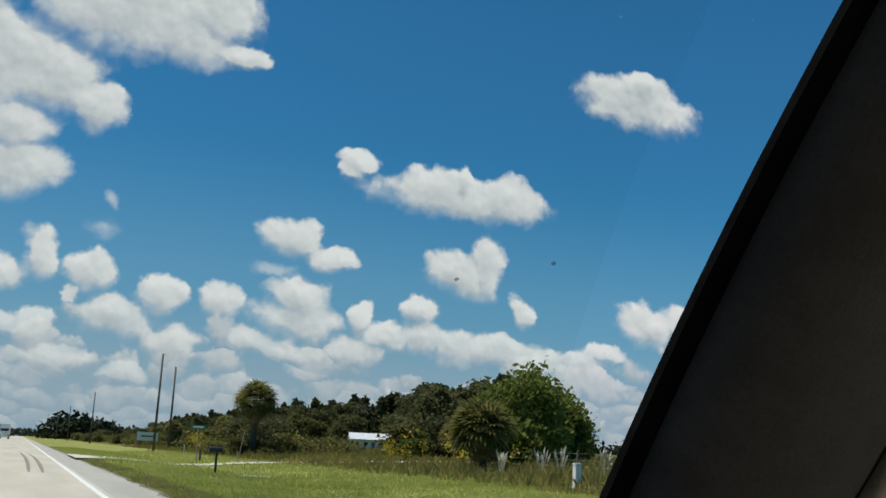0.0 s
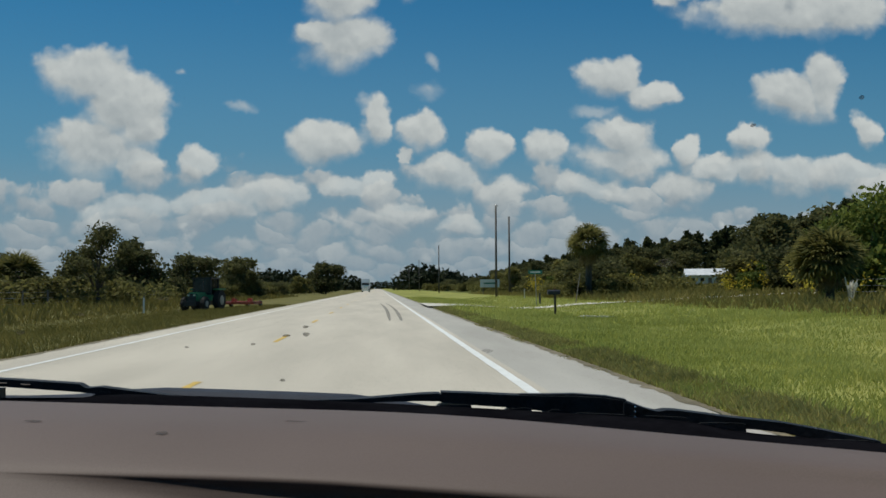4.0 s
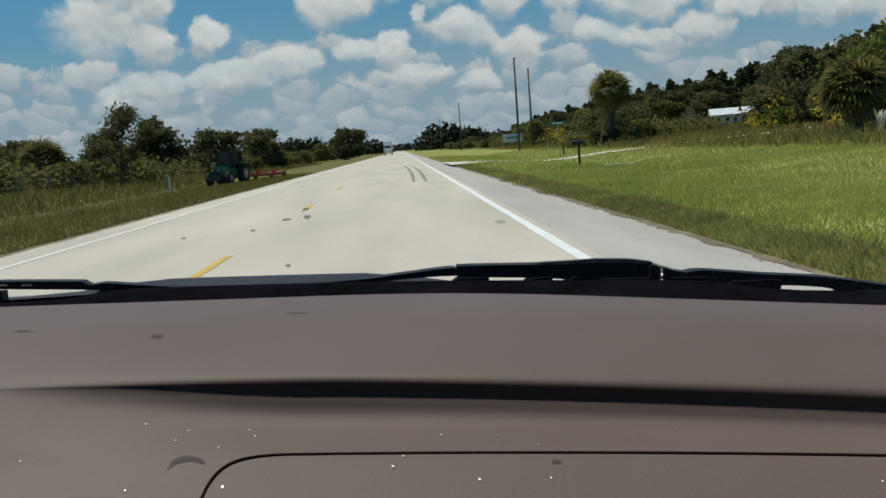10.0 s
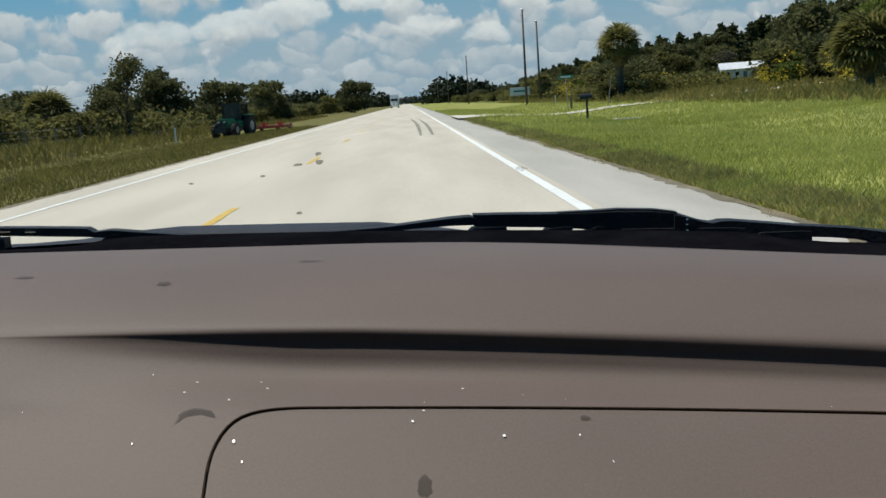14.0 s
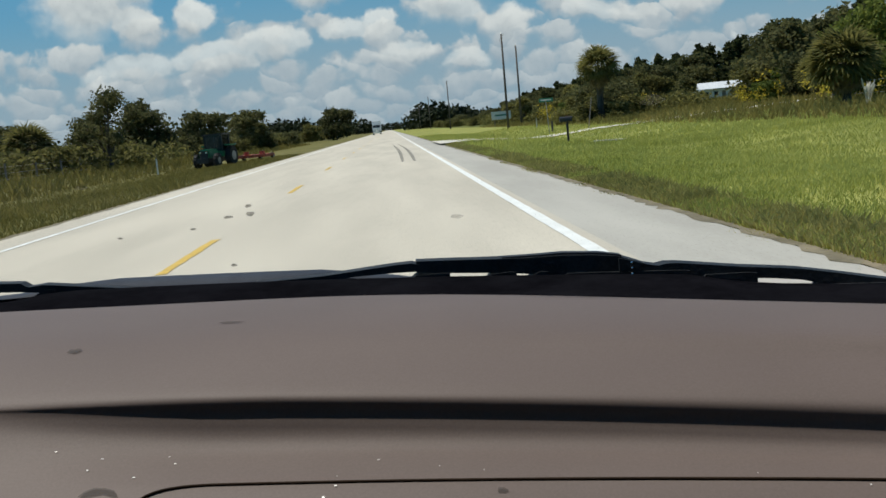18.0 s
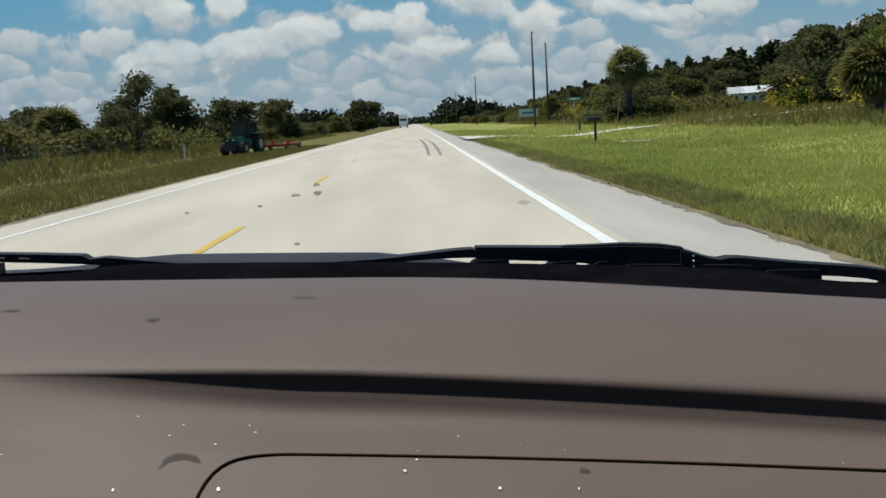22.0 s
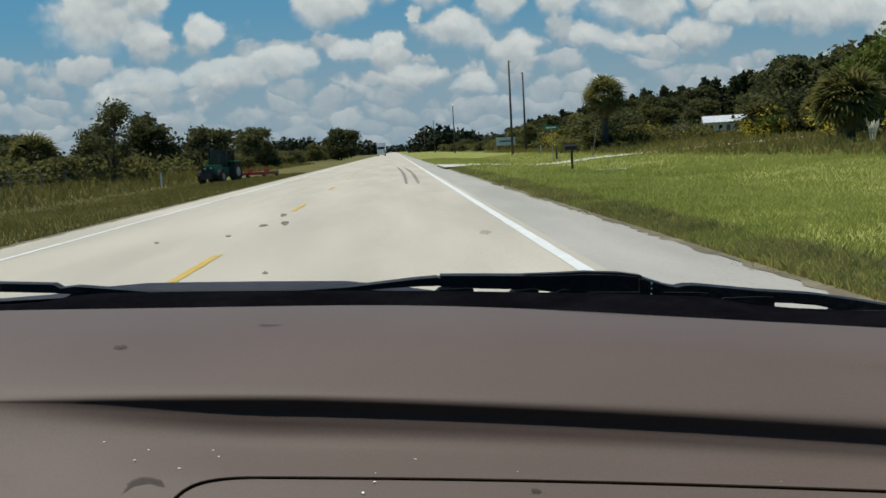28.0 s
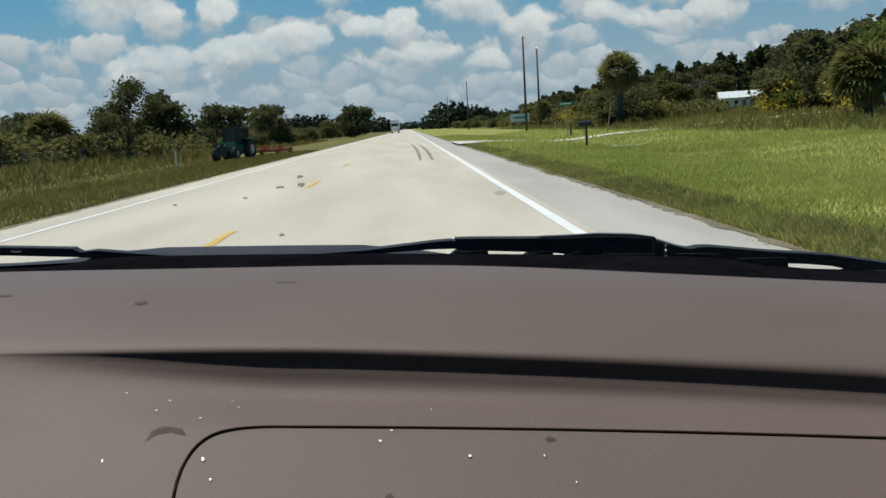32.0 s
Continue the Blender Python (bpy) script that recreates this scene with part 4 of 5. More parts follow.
bushes = [bush(3, 2.0, 41, SHRUB_LEAF, 2300, 0.14), bush(2.4, 2.2, 42, SHRUB_LEAF, 2300, 0.14), bush(3.4, 2.0, 43, OAK_LEAF, 2300, 0.145)]
flower_bush = bush(2.2, 2.1, 45, BRIGHT_LEAF, 3200, 0.13)
g = np.random.default_rng(46)
v, f = leaves(g, [(2.0 * math.cos(a), 2.0 * math.sin(a), 1.2 + 0.5 * math.sin(3 * a), 0.8, 0.8, 0.7) for a in range(9)], 420, 0.11, 0.7)
sheet("blossom", v, f, BLOSSOM, flower_bush, "yellow blossoms")
leafy_bush = bush(4.6, 3.0, 44, BRIGHT_LEAF, 8000, 0.14)
palms = [palm(4.4, 64, 2.3, 51, 12), palm(3.0, 84, 2.7, 52, 16), palm(5.2, 60, 2.2, 53, 16)]

rng = random.Random(17)
# beside the road on the right: palms, a fresh green bush and scrub
stand(palms[1], 24.5, 52.0, 30, "bushy cabbage palm with a low shaggy head", "cabbage palms")
palms[1].matrix_basis = palms[1].matrix_basis @ Matrix.Scale(0.74, 4)
stand(palms[2], 21.0, 97, 100, "tall cabbage palm with a round head", "cabbage palms")
stand(palms[0], 41.5, 97, 200, "cabbage palm among scrub beside the field", "cabbage palms")
stand(leafy_bush, 31.0, 64.0, 10, "large fresh green leafy bush beside the verge", "roadside bushes")
for x, y, s, which in ((36, 66, .7, 1), (39, 84, .8, 0), (29, 152, .6, 2), (30, 160, .8, 0), (24.5, 200, .7, 1), (20.5, 150, .62, 0), (33, 75, .6, 1)):
    put(palms[which], x, y, s, rng.uniform(0, 360), "cabbage palm standing in roadside scrub", "cabbage palms")
for x, y, s in ((30.0, 59.5, 1.4), (40.0, 74, 1.35), (45, 90, 1.3), (37.5, 68, 1.25)):
    put(leafy_bush, x, y, s, rng.uniform(0, 360), "fresh green leafy bush at the wood's edge", "roadside bushes")
for i in range(64):
    y = 112 + i * 5.4 + rng.uniform(-2.5, 2.5)
    x = 18.5 + rng.uniform(0, 12) + (4 if i % 3 else 0)
    put(bushes[i % 3], x, y, rng.uniform(0.6, 1.1), rng.uniform(0, 360), "dense scrub bush along the far verge", "scrub bushes", wide=1.4)
for i in range(16):
    y = 128 + i * 20 + rng.uniform(-6, 6)
    put(oaks[i % 4], 28 + rng.uniform(0, 10), y, rng.uniform(0.4, 0.62), rng.uniform(0, 360), "small dark oak among the scrub", "roadside oaks")
stand(flower_bush, 29.0, 58.5, 20, "leafy green bush with yellow blossoms", "flowering bushes")
for x, y, s in ((33.5, 72, 1.0), (30.5, 80, .8)):
    put(flower_bush, x, y, s, rng.uniform(0, 360), "leafy green bush with yellow blossoms", "flowering bushes")
for x, y, s, k in ((19.6, 96, .62, 0), (22.6, 95.5, .7, 1), (21.8, 99.5, .8, 2), (24.5, 99, .75, 0), (18.2, 101, .6, 1)):
    put(bushes[k], x, y, s, rng.uniform(0, 360), "dense scrub bush at the foot of a palm", "scrub bushes", wide=1.4)
for i in range(34):
    y = 76 + i * 3.2 + rng.uniform(-1.5, 1.5)
    x = 0.5 * y * rng.uniform(0.74, 1.0) if y < 96 else rng.uniform(24, 36)
    if 0.295 < x / y < 0.375:
        continue
    put((bushes + [flower_bush])[i % 4], x, y, rng.uniform(0.85, 1.35), rng.uniform(0, 360), "dense green scrub bush in front of the wood", "scrub bushes", wide=1.35)
for x, y, s, k in ((30, 113, .62, 3), (34, 125, .72, 1), (27, 121, .55, 0), (37, 90, .78, 0), (43, 94, .9, 1), (42, 107, .85, 2), (50, 105, 1.0, 0), (48, 119, .95, 3), (54, 130, 1.0, 1)):
    put(oaks[k], x, y, s, rng.uniform(0, 360), "broad dark oak in front of the wood", "roadside oaks", wide=1.1)
# the wood behind the field
for i in range(76):
    y = 122 + i * 5.6 + rng.uniform(-2, 2)
    put(oaks[i % 4], 63 + rng.uniform(-4, 5) + (9 if 150 < y < 196 else 0), y, rng.uniform(0.78, 1.1), rng.uniform(0, 360), "dark broad oak at the edge of the wood", "wood oaks", wide=1.1)
for i in range(110):
    y = 150 + i * 3.8 + rng.uniform(-2, 2)
    put(pines[i % 3], 76 + rng.uniform(-3, 8), y, rng.uniform(0.86, 1.02), rng.uniform(0, 360), "tall dark pine in the wood", "wood pines")
# across the road
airy_tree.matrix_basis = pose(-20, 72, ground_height(-20), 0, 0, 40) @ Matrix.Scale(0.66, 4)
tagged(airy_tree, "airy dark oak with sky showing through its crown")
for x, y, s, k in ((-25, 104, .72, 0), (-22, 118, .66, 1), (-27, 92, .55, 3), (-20, 140, .6, 2), (-24, 165, .7, 0), (-14.0, 262, 1.05, 1), (-18, 230, .6, 3), (-33, 84, .42, 1), (-38, 98, .5, 2)):
    put(oaks[k], x, y, s, rng.uniform(0, 360), "rounded dark oak beside the road", "roadside oaks", wide=1.15)
for i in range(84):
    y = 60 + i * 4.4 + rng.uniform(-2, 2)
    x = -17.5 - rng.uniform(0, 13) - (5 if y < 78 else 0)
    put(bushes[(i * 2) % 3], x, y, rng.uniform(0.45, 0.85), rng.uniform(0, 360), "scrubby olive-green bush on the rough side", "scrub bushes", wide=1.5)
for x, y, s in ((-26, 73, .7), (-30, 66, .6)):
    put(palms[1], x, y, s, rng.uniform(0, 360), "cabbage palm in the scrub", "cabbage palms")
for first in oaks + pines + bushes:
    first.matrix_basis = pose(120 + 12 * (oaks + pines + bushes).index(first), 420, ground_height(120))
    tagged(first, {"tree": "broad dark oak in the distant field", "pine_tree": "dark pine in the distant field", "bush": "dense bush in the distant field"}[first.name.split(".")[0]])

# thickets that tie the bushes together
for name, x0, x1, y0, y1, n, seed, label in (("thicket", 22, 36, 104, 460, 190, 61, "tangled olive thicket along the far verge"), ("thicket", -33, -20, 66, 470, 190, 62, "low tangled thicket on the rough side"), ("thicket", 58, 66, 124, 520, 150, 63, "dark undergrowth at the foot of the wood")):
    g = np.random.default_rng(seed)
    lumps = []
    for _ in range(n):
        x, y = g.uniform(x0, x1), y0 + (y1 - y0) * g.random() ** 1.3
        h = g.uniform(1.1, 2.6)
        lumps.append((x, y, ground_height(x) + h * .4, g.uniform(1.4, 3.0), g.uniform(1.4, 3.0), h * .6))
    v, f = leaves(g, lumps, 46000, 0.21, 0.5)
    tagged(sheet(name, v, f, OAK_LEAF if seed == 63 else SHRUB_LEAF), label, "thicket", kind="stuff")

# distant woods all round the plain
far_rng = np.random.default_rng(3)
blobs = []
for k in range(1500):
    a = far_rng.uniform(0, math.tau) if k > 900 else radians(far_rng.uniform(-60, 60))
    d = far_rng.uniform(560, 760)
    x, y = d * math.sin(a), d * math.cos(a)
    if -13 < x < 13:
        continue
    h = far_rng.uniform(9, 15) * (0.85 + 0.5 * noise.noise((a * 14, 0.0, 0.0)))
    blobs.append((x, y, h * .45, far_rng.uniform(5, 9), far_rng.uniform(5, 9), h * .6))
for k in range(60):
    x = -95 + 190 * k / 59
    blobs.append((x, far_rng.uniform(1500, 1560), 5.0, 6, 6, far_rng.uniform(5, 8)))
v, f = leaves(far_rng, blobs, 116000, 1.5, 0.55)
v[:, 2] = np.maximum(v[:, 2], 0.0)
tagged(sheet("distant_woods", v, f, FAR_LEAF), "dark tree line along the flat horizon", "woods", kind="stuff")


# ------------------------------------------------------------------ grass
def grass(name, count, area, tall, wide, mat, label, seed, thin=0.5):
    """Upright bent blades, thicker near the road; area: x0, x1, y0, y1."""
    g = np.random.default_rng(seed)
    x0, x1, y0, y1 = area
    y = y0 + (y1 - y0) * g.random(count) ** 1.7
    x = x0 + (x1 - x0) * g.random(count) ** (1.0 + thin)
    patch = np.array([0.65 + 0.7 * (noise.noise((a * 0.5, b * 0.5, seed)) + 0.5) for a, b in zip(x[::1], y[::1])])
    h = tall * (0.45 + 0.8 * g.random(count)) * patch * (0.55 + 0.45 * np.minimum(1, abs(x - x0) / 1.2))
    z = np.array([ground_height(a) for a in x])
    a = g.uniform(0, math.tau, count)
    w = wide * (0.6 + 0.8 * g.random(count))
    dx, dy = np.cos(a) * w, np.sin(a) * w * 0.5
    bend = g.normal(0, 0.35, (count, 2)) * h[:, None]
    v = np.stack([np.stack([x - dx, y - dy, z - 0.02], 1), np.stack([x + dx, y + dy, z - 0.02], 1), np.stack([x + bend[:, 0] * .4 + dx * .6, y + bend[:, 1] * .4, z + h * .6], 1), np.stack([x + bend[:, 0], y + bend[:, 1], z + h], 1)], 1).reshape(-1, 3)
    k = np.arange(count)[:, None] * 4
    f = np.concatenate([k + [[0, 1, 2]], k + [[0, 2, 3]]]).tolist()
    return tagged(sheet(name, v, f, mat), label, "grass", kind="stuff")


grass("verge_grass", 190000, (EDGE_R - 0.05, 19, 4.5, 46), 0.105, 0.0065, GRASS_BLADE, "green unmown roadside grass", 1, 0.35)
grass("roadside_weeds", 60000, (EDGE_R - 0.10, EDGE_R + 0.9, 4.5, 60), 0.14, 0.009, WEED, "brownish weeds along the pavement edge", 6, 0.8)
grass("verge_grass", 42000, (EDGE_R, 22, 36, 130), 0.16, 0.025, GRASS_BLADE, "green roadside grass farther along", 2, 0.2)
grass("field_grass", 44000, (17, 58, 14, 190), 0.5, 0.04, DRY_BLADE, "tall mixed pasture grass", 3, 0.1)
grass("rough_grass", 60000, (-6.45, -16, 8, 75), 0.14, 0.009, DRY_BLADE, "short brownish roadside grass", 4, 0.3)
grass("rough_grass", 30000, (-15, -42, 30, 190), 0.5, 0.045, DRY_BLADE, "tall brownish grass beyond the verge", 5, 0.1)

# pale plumes in the field
for x, y in ((24.0, 44.0), (25.6, 45.0), (27.0, 43.0), (23.2, 47)):
    clump = thing("plume_grass", (x, y, ground_height(x)), "clump of tall grass with pale feathery plumes", "grass", "plume grass")
    g = random.Random(int(x * 10))
    for k in range(9):
        a, r = g.uniform(0, math.tau), g.uniform(0.05, 0.3)
        tip = (r * 2.2 * math.cos(a), r * 2.2 * math.sin(a), g.uniform(0.9, 1.5))
        part("plume", tube([(r * .4 * math.cos(a), r * .4 * math.sin(a), -0.05), (tip[0] * .6, tip[1] * .6, tip[2] * .6), (tip[0] * .8, tip[1] * .8, tip[2] * .8), tip], [0.012, 0.012, 0.055, 0.01], 5), PLUME, clump)


# ------------------------------------------------------------------ poles, fences, signs
def utility_pole(x, y, h, turn=0.0):
    p = thing("utility_pole", (x, y, ground_height(x)), "tall weathered wooden utility pole", "pole", "utility poles", turn=turn)
    part("shaft", rod(bmesh.new(), (0, 0, -0.6), (0.05, 0, h), 0.17, 0.11, 12), POLE_WOOD, p, "", True)
    part("cap", rod(bmesh.new(), (0.05, 0, h), (0.05, 0, h + 0.06), 0.12, 0.06, 10), STEEL, p)
    for z, s in ((h - 0.35, 1), (h - 0.9, -1)):
        arm = part("bracket", rod(bmesh.new(), (0.05, 0, z), (0.05 + 0.35 * s, 0, z + 0.12), 0.025, 0.025, 6), STEEL, p)
        bm = rod(bmesh.new(), (0.05 + 0.35 * s, 0, z + 0.1), (0.05 + 0.35 * s, 0, z + 0.32), 0.05, 0.03, 8)
        part("insulator", bm, CONCRETE, arm)
    return p


for x, y, h in ((15.0, 125, 11.8), (18.6, 139, 11.2), (15.0, 245, 11.8), (15.0, 365, 11.8), (15.0, 485, 11.8), (15.0, 605, 11.8)):
    utility_pole(x, y, h, (y * 37) % 360)


def fence(x, y0, y1, label):
    f = thing("fence", (x, y0, ground_height(x)), label, "fence", "field fences")
    n = int((y1 - y0) / 4.5)
    post = None
    for i in range(n + 1):
        bm = rod(bmesh.new(), (0, 0, -0.3), (0.02, 0.02, 1.2), 0.06, 0.05, 7) if post is None else None
        ob = part("post", bm, POST_WOOD, f) if post is None else new("post", post.data)
        post = post or ob
        ob.parent = f
        ob.matrix_basis = pose(0.1 * math.sin(i * 2.1), i * 4.5, 0.05 * math.sin(i * 1.7), 3 * math.sin(i), 3 * math.cos(i * 1.3), i * 50)
    for z in (0.35, 0.7, 1.05):
        part("wire", rod(bmesh.new(), (0, 0, z), (0, n * 4.5, z), 0.006, 0.006, 4), STEEL, f)


fence(-21.5, 34, 178, "sagging wire fence on weathered wooden posts")
fence(27.5, 24, 60, "wire fence on weathered wooden posts by the pasture")


def pedestal(x, y):
    p = thing("cable_pedestal", (x, y, ground_height(x)), "pale grey roadside cable pedestal box", "box")
    part("body", block((-0.13, -0.13, -0.1), (0.13, 0.13, 0.85), 0.02), WHITE_PAINT, p)
    part("cap", block((-0.15, -0.15, 0.85), (0.15, 0.15, 0.95), 0.03), WHITE_PAINT, p)


pedestal(19.8, 33.5)


def marker(x, y):
    p = thing("marker_post", (x, y, ground_height(x)), "thin white plastic marker post", "post", "marker posts")
    part("stake", block((-0.05, -0.012, -0.15), (0.05, 0.012, 1.0), 0.006), WHITE_PAINT, p)
    part("tip", block((-0.05, -0.012, 1.0), (0.05, 0.012, 1.12), 0.01), POST_WOOD, p)


marker(-14.5, 62.0)
marker(15.5, 104)


# mailbox on a dark post, with a slab beside it
mail = thing("mailbox", (8.6, 47.5, ground_height(8.6)), "black roadside mailbox on a dark post", "mailbox")
part("post", block((-0.05, -0.05, -0.3), (0.05, 0.05, 1.05), 0.01), BLACK_METAL, mail)
bm = bmesh.new()
ring = [(0.11 * math.cos(a), 0.13 * math.sin(a)) for a in [k / 10 * math.pi for k in range(11)]] + [(-0.11, -0.10), (0.11, -0.10)]
ends = [[bm.verts.new((y, x, 1.17 + z)) for x, z in ring] for y in (-0.36, 0.24)]
for k in range(len(ring)):
    bm.faces.new((ends[0][k], ends[0][(k + 1) % len(ring)], ends[1][(k + 1) % len(ring)], ends[1][k]))
bm.faces.new(ends[0])
bm.faces.new(ends[1])
shell = part("box", bm, BLACK_METAL, mail, "rounded black box")
part("flag", block((0.0, 0.125, 1.18), (0.03, 0.135, 1.38), 0.003), RED_PAINT, shell, "small red flag")
slab = part("concrete_slab", block((-0.8, -0.35, -0.25), (0.8, 0.35, 0.12), 0.03), CONCRETE)
slab.matrix_world = pose(10.4, 46.5, ground_height(10.4), 0, 2, 12)
tagged(slab, "pale concrete slab lying in the grass", "slab")

# sandy track that leaves the road
v, f = [], []
g = random.Random(8)
for i in range(41):
    s = i / 40
    x = EDGE_R - 0.3 + 56 * s
    mid = 66 + 5 * s + 3 * math.sin(s * 5)
    half = 2.0 + 4.5 * max(0, 1 - s * 9) ** 2
    for w in (-1, 1):
        v.append((x, mid + w * (half + g.uniform(-.25, .25)), ground_height(x) * min(1, s * 12) + 0.06))
f = [(2 * i, 2 * i + 1, 2 * i + 3, 2 * i + 2) for i in range(40)]
tagged(sheet("sand_track", v, f, SAND), "pale sandy track leading off the road", "track", kind="structure")


# street sign on a thin leaning post
sign = thing("street_sign", (12.3, 76, ground_height(12.3)), "green street name sign on a thin steel post", "sign")
part("post", rod(bmesh.new(), (0, 0, -0.3), (-0.12, 0, 2.6), 0.03, 0.03, 8), STEEL, sign)
plate = part("plate", block((-0.65, -0.006, 2.45), (0.45, 0.006, 2.75), 0.004), SIGN_GREEN, sign, "green plate")
part("lettering_bar", block((-0.5, -0.012, 2.55), (0.3, -0.0062, 2.65), 0.0), WHITE_PAINT, plate, "white bar of writing")
stake = thing("leaning_stake", (14.5, 72, ground_height(14.5)), "thin pale wooden stake leaning in the grass", "stake")
part("stick", rod(bmesh.new(), (0, 0, -0.3), (0.42, 0, 2.3), 0.035, 0.03, 7), POST_WOOD, stake)
stump = thing("fence_post", (13.2, 80, ground_height(13.2)), "short dark post beside the track", "post")
part("stub", rod(bmesh.new(), (0, 0, -0.3), (0, 0, 0.9), 0.09, 0.08, 9), POLE_WOOD, stump)

board = thing("roadside_board", (19.5, 172, ground_height(19.5)), "white blank notice board on two posts", "sign")
for x in (-1.2, 1.2):
    part("leg", block((x - 0.06, -0.06, -0.3), (x + 0.06, 0.06, 2.4), 0.01), POST_WOOD, board)
panel = part("panel", block((-1.7, -0.1, 1.1), (1.7, -0.06, 2.5), 0.01), WHITE_PAINT, board)
part("lettering_bar", block((-1.1, -0.108, 1.7), (1.0, -0.102, 1.95), 0.0), SIGN_GREEN, panel)


# ------------------------------------------------------------------ house, tractor, truck
house = thing("house", (56.5, 166, ground_height(56.5)), "low white house with a pale metal roof", "house", turn=-14)
house.matrix_basis = house.matrix_basis @ Matrix.Scale(0.64, 4)
part("wall", block((-5.5, -3.5, -0.2), (5.5, 3.5, 2.7), 0.02), WHITE_PAINT, house)
bm = bmesh.new()
ends = [[bm.verts.new(p) for p in ((x, -4.2, 2.6), (x, 0, 4.3), (x, 4.2, 2.6), (x, 4.2, 2.75), (x, 0, 4.5), (x, -4.2, 2.75))] for x in (-6.1, 6.1)]
for k in range(6):
    bm.faces.new((ends[0][k], ends[0][(k + 1) % 6], ends[1][(k + 1) % 6], ends[1][k]))
bm.faces.new(ends[0])
bm.faces.new(ends[1])
part("roof", bm, ROOF_METAL, house)
for x in (-4, -1.6, 2.4, 4.4):
    wdw = part("window", block((x - 0.6, -3.56, 0.9), (x + 0.6, -3.48, 2.1), 0.01), WHITE_PAINT, house)
    part("pane", block((x - 0.5, -3.58, 1.0), (x + 0.5, -3.565, 2.0), 0.0), DARK_GLASS, wdw)
part("door", block((-0.1, -3.58, 0.0), (0.85, -3.48, 2.05), 0.01), POST_WOOD, house)
part("carport", block((-11.5, -2.6, 2.2), (-5.6, 2.6, 2.4), 0.02), ROOF_METAL, house)
for x in (-11.2, -8.6):
    part("carport_post", block((x, -2.5, -0.2), (x + 0.12, -2.38, 2.2), 0.01), WHITE_PAINT, house)


def wheel(parent, x, y, z, radius, width, lug=0):
    """A wheel that rolls along y, its axle along x."""
    bm = bmesh.new()
    m = Matrix.Translation((x, y, z)) @ pose(0, 0, 0, 0, 90, 0)
    bmesh.ops.create_cone(bm, cap_ends=True, segments=24, radius1=radius, radius2=radius, depth=width, matrix=m)
    bmesh.ops.bevel(bm, geom=[e for e in bm.edges if e.calc_face_angle(0) > 1], offset=width * .18, segments=2, affect="EDGES")
    for k in range(lug):
        a = k * math.tau / lug
        box(bm, (-0.03, -width * .45, radius - 0.03), (0.03, width * .45, radius + 0.035), 0, Matrix.Translation((x, y, z)) @ pose(0, 0, 0, math.degrees(a), 0, 0) @ pose(0, 0, 0, 0, 0, 90))
    w = part("wheel", bm, TYRE, parent)
    rim = bmesh.new()
    bmesh.ops.create_cone(rim, cap_ends=True, segments=18, radius1=radius * .52, radius2=radius * .45, depth=width + 0.04, matrix=m)
    part("rim", rim, STEEL, w)
    return w


tractor = thing("tractor", (-11.6, 66.0, ground_height(-11.6)), "green farm tractor with a glazed cab standing on the rough verge", "tractor", turn=-15)
tractor.matrix_basis = tractor.matrix_basis @ Matrix.Scale(0.86, 4)
part("hood", block((-0.42, -1.9, 0.75), (0.42, -0.1, 1.45), 0.12), TRACTOR_GREEN, tractor)
part("grille", block((-0.34, -1.96, 0.8), (0.34, -1.9, 1.35), 0.02), BLACK_METAL, tractor)
for x in (-0.24, 0.24):
    part("headlight", block((x - 0.09, -1.985, 1.15), (x + 0.09, -1.955, 1.28), 0.01), CHROME, tractor)
part("chassis", block((-0.3, -1.8, 0.45), (0.3, 1.5, 0.8), 0.05), BLACK_METAL, tractor)
part("cab_base", block((-0.75, -0.1, 0.8), (0.75, 1.3, 1.25), 0.05), TRACTOR_GREEN, tractor)
part("cab_glass", block((-0.70, -0.06, 1.25), (0.70, 1.26, 2.45), 0.04), DARK_GLASS, tractor)
for x in (-0.72, 0.72):
    for y in (-0.08, 1.28):
        part("cab_post", block((x - 0.04, y - 0.04, 1.2), (x + 0.04, y + 0.04, 2.5), 0.01), BLACK_METAL, tractor)
part("cab_roof", block((-0.85, -0.25, 2.45), (0.85, 1.45, 2.57), 0.05), BLACK_METAL, tractor)
part("exhaust", rod(bmesh.new(), (0.3, -0.6, 1.4), (0.3, -0.6, 2.3), 0.04, 0.04, 8), BLACK_METAL, tractor)
part("weight_block", block((-0.5, -2.25, 0.4), (0.5, -1.95, 0.8), 0.04), BLACK_METAL, tractor)
for x in (-0.95, 0.95):
    wheel(tractor, x, 0.9, 0.82, 0.8, 0.45, 18)
    wheel(tractor, x * .85, -1.35, 0.56, 0.54, 0.32, 14)
    part("fender", block((x - 0.26, 0.2, 1.6), (x + 0.26, 1.6, 1.72), 0.05), TRACTOR_GREEN, tractor)
mower = thing("rotary_mower", (-10.3, 71.2, ground_height(-10.3)), "wide faded red rotary mower behind the tractor", "mower", turn=-15)
mower.matrix_basis = mower.matrix_basis @ Matrix.Scale(0.8, 4)
part("deck", block((-2.2, -0.9, 0.32), (2.2, 0.9, 0.58), 0.05), RED_PAINT, mower)
part("drawbar", block((-0.08, -2.6, 0.45), (0.08, -0.8, 0.6), 0.02), RED_PAINT, mower)
for x in (-1.5, 0.0, 1.5):
    part("gearbox", block((x - 0.2, -0.2, 0.58), (x + 0.2, 0.2, 0.85), 0.04), RED_PAINT, mower)
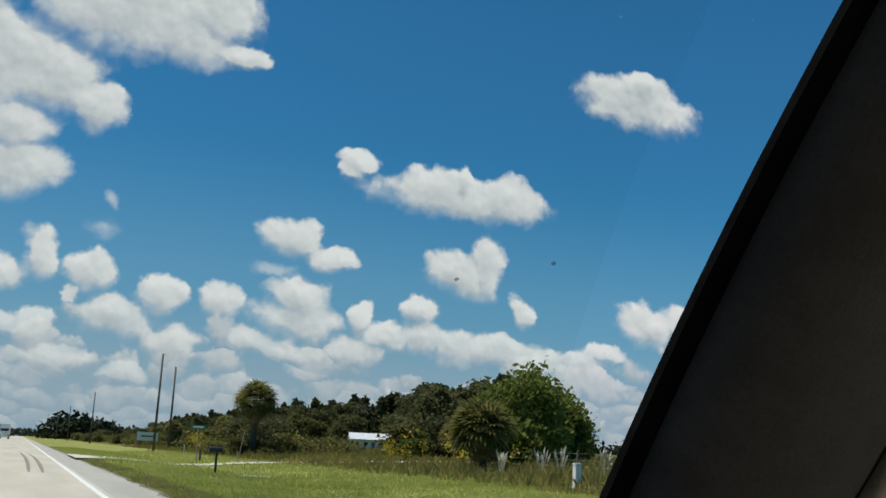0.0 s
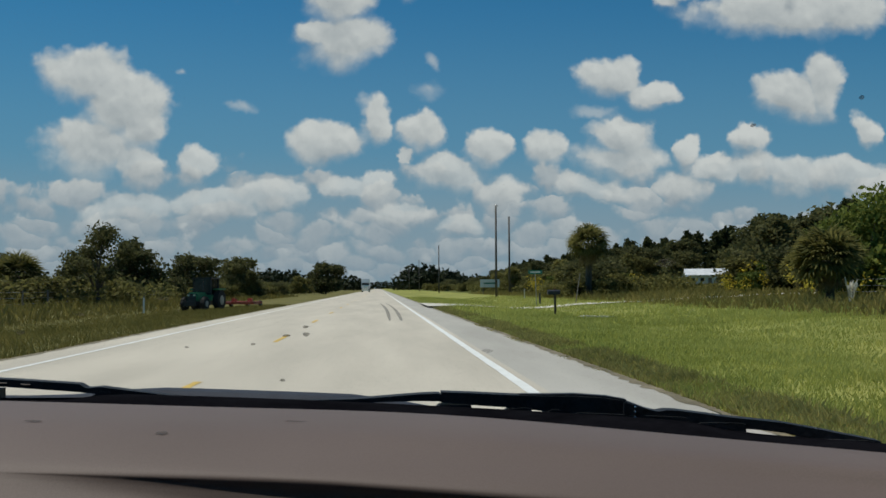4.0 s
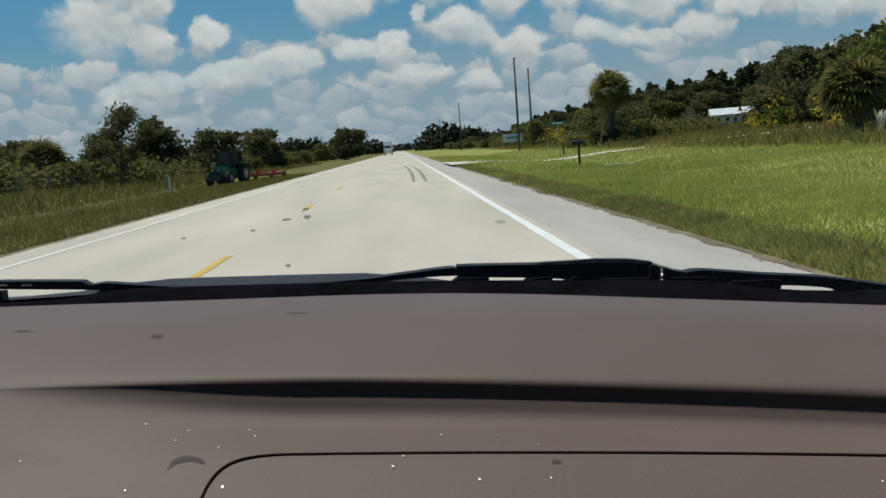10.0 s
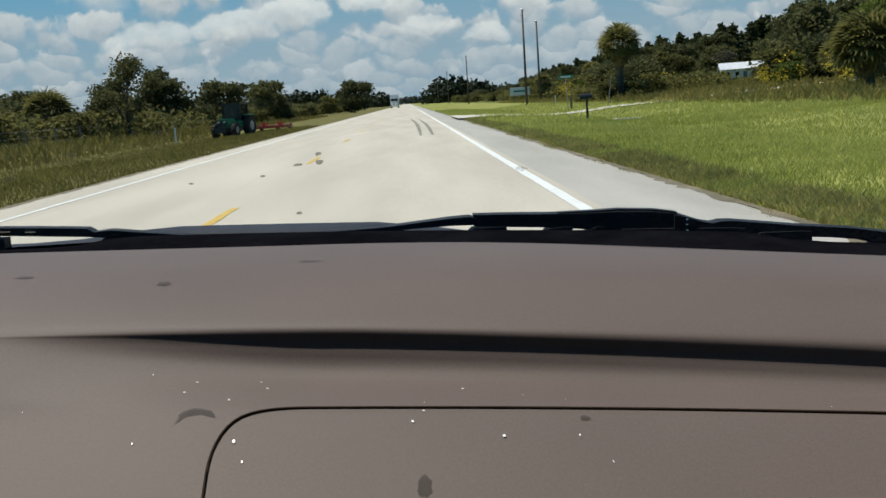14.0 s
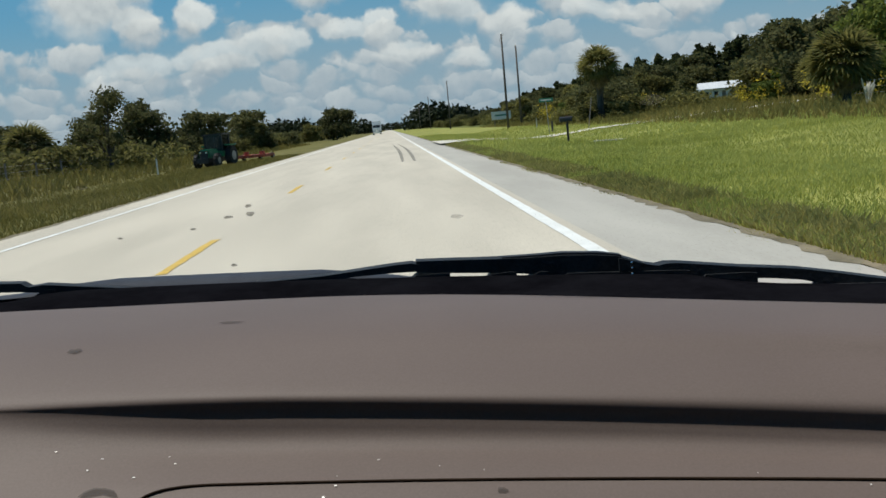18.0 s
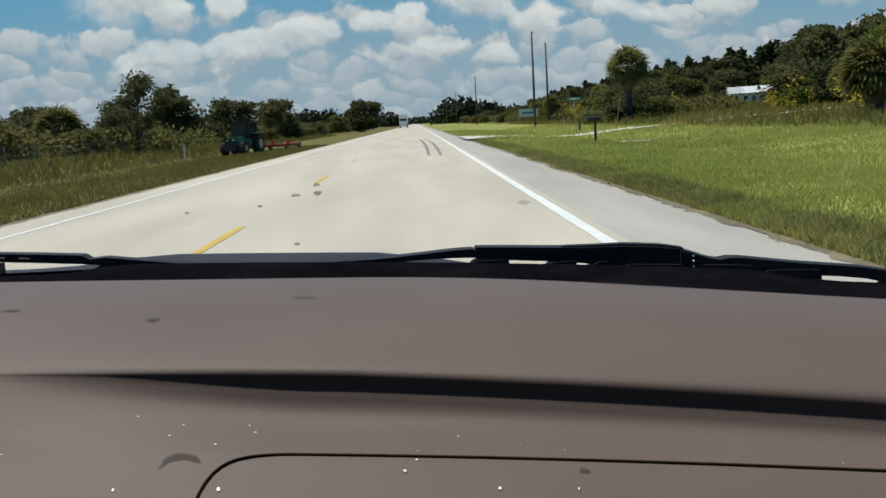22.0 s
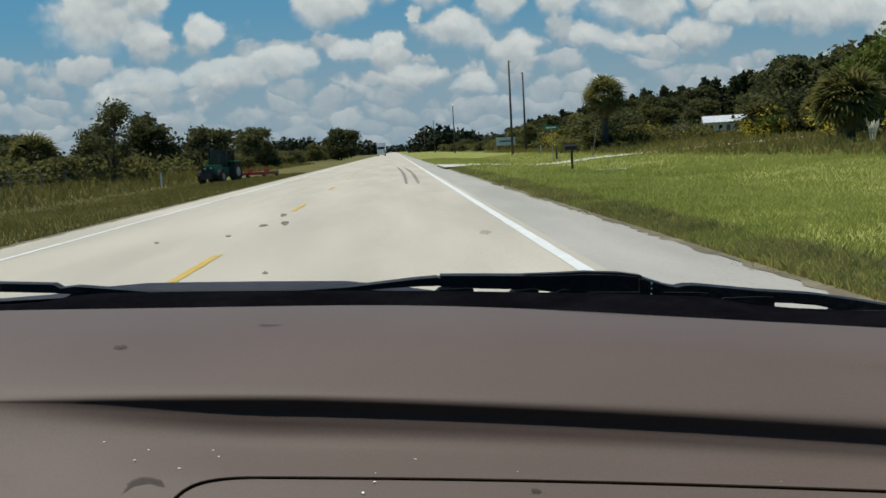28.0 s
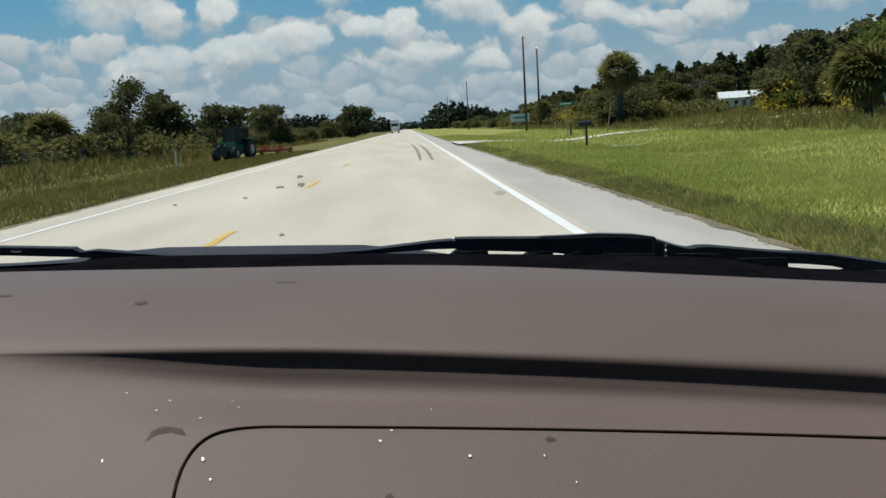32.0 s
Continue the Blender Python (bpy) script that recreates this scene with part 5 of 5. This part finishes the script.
for x in (-2.0, -0.8, 0.8, 2.0):
    wheel(mower, x, 1.15, 0.34, 0.3, 0.2)
    part("wheel_arm", block((x + 0.12, 0.8, 0.4), (x + 0.2, 1.2, 0.5), 0.01), RED_PAINT, mower)

truck = thing("truck", (-4.0, 300, road_z(-4.0)), "white semi truck far down the oncoming lane", "truck")
part("cab", block((-1.2, 0.0, 0.9), (1.2, 2.4, 3.1), 0.15), WHITE_PAINT, truck)
part("hood", block((-0.95, -1.5, 0.8), (0.95, 0.05, 1.95), 0.15), WHITE_PAINT, truck)
part("windshield", block((-1.05, -0.03, 2.1), (1.05, 0.02, 2.85), 0.01), DARK_GLASS, truck)
part("grille", block((-0.55, -1.56, 0.9), (0.55, -1.5, 1.8), 0.02), CHROME, truck)
part("bumper", block((-1.2, -1.7, 0.4), (1.2, -1.5, 0.8), 0.05), CHROME, truck)
part("trailer", block((-1.28, 2.9, 1.1), (1.28, 16.0, 4.05), 0.04), WHITE_PAINT, truck)
for x in (-0.8, 0.8):
    part("headlight", block((x - 0.14, -1.56, 1.0), (x + 0.14, -1.5, 1.25), 0.02), CHROME, truck)
for y in (-0.6, 3.4, 4.6, 13.2, 14.4):
    for x in (-1.05, 1.05):
        wheel(truck, x, y, 0.52, 0.5, 0.35)

# ------------------------------------------------------------------ dried bug spots and pale spots on the windscreen
for x, z, w, h in ((-0.037, 1.123, .0036, .0032), (-0.037, 1.130, .0030, .0026), (-0.055, 1.122, .0042, .0020), (-0.086, 1.114, .0026, .0018), (-0.063, 1.078, .0034, .0024), (-0.148, 1.111, .0026, .0014)):
    on_screen(x, z, w, h, BUG)
# pale, mostly see-through spots
for x, z, w, h in ((-0.159, 1.156, .0060, .0032), (-0.237, 1.142, .0045, .0024), (-0.296, 1.126, .0045, .0036), (0.25, 1.182, .0100, .0060), (0.123, 1.108, .0055, .0030)):
    on_screen(x, z, w, h, PALE_SPOT, "pale_patch")
for x, z in ((0.34, 1.285), (-0.061, 1.373), (0.281, 1.272)):
    on_screen(x, z, 0.0022, 0.0022, BUG)
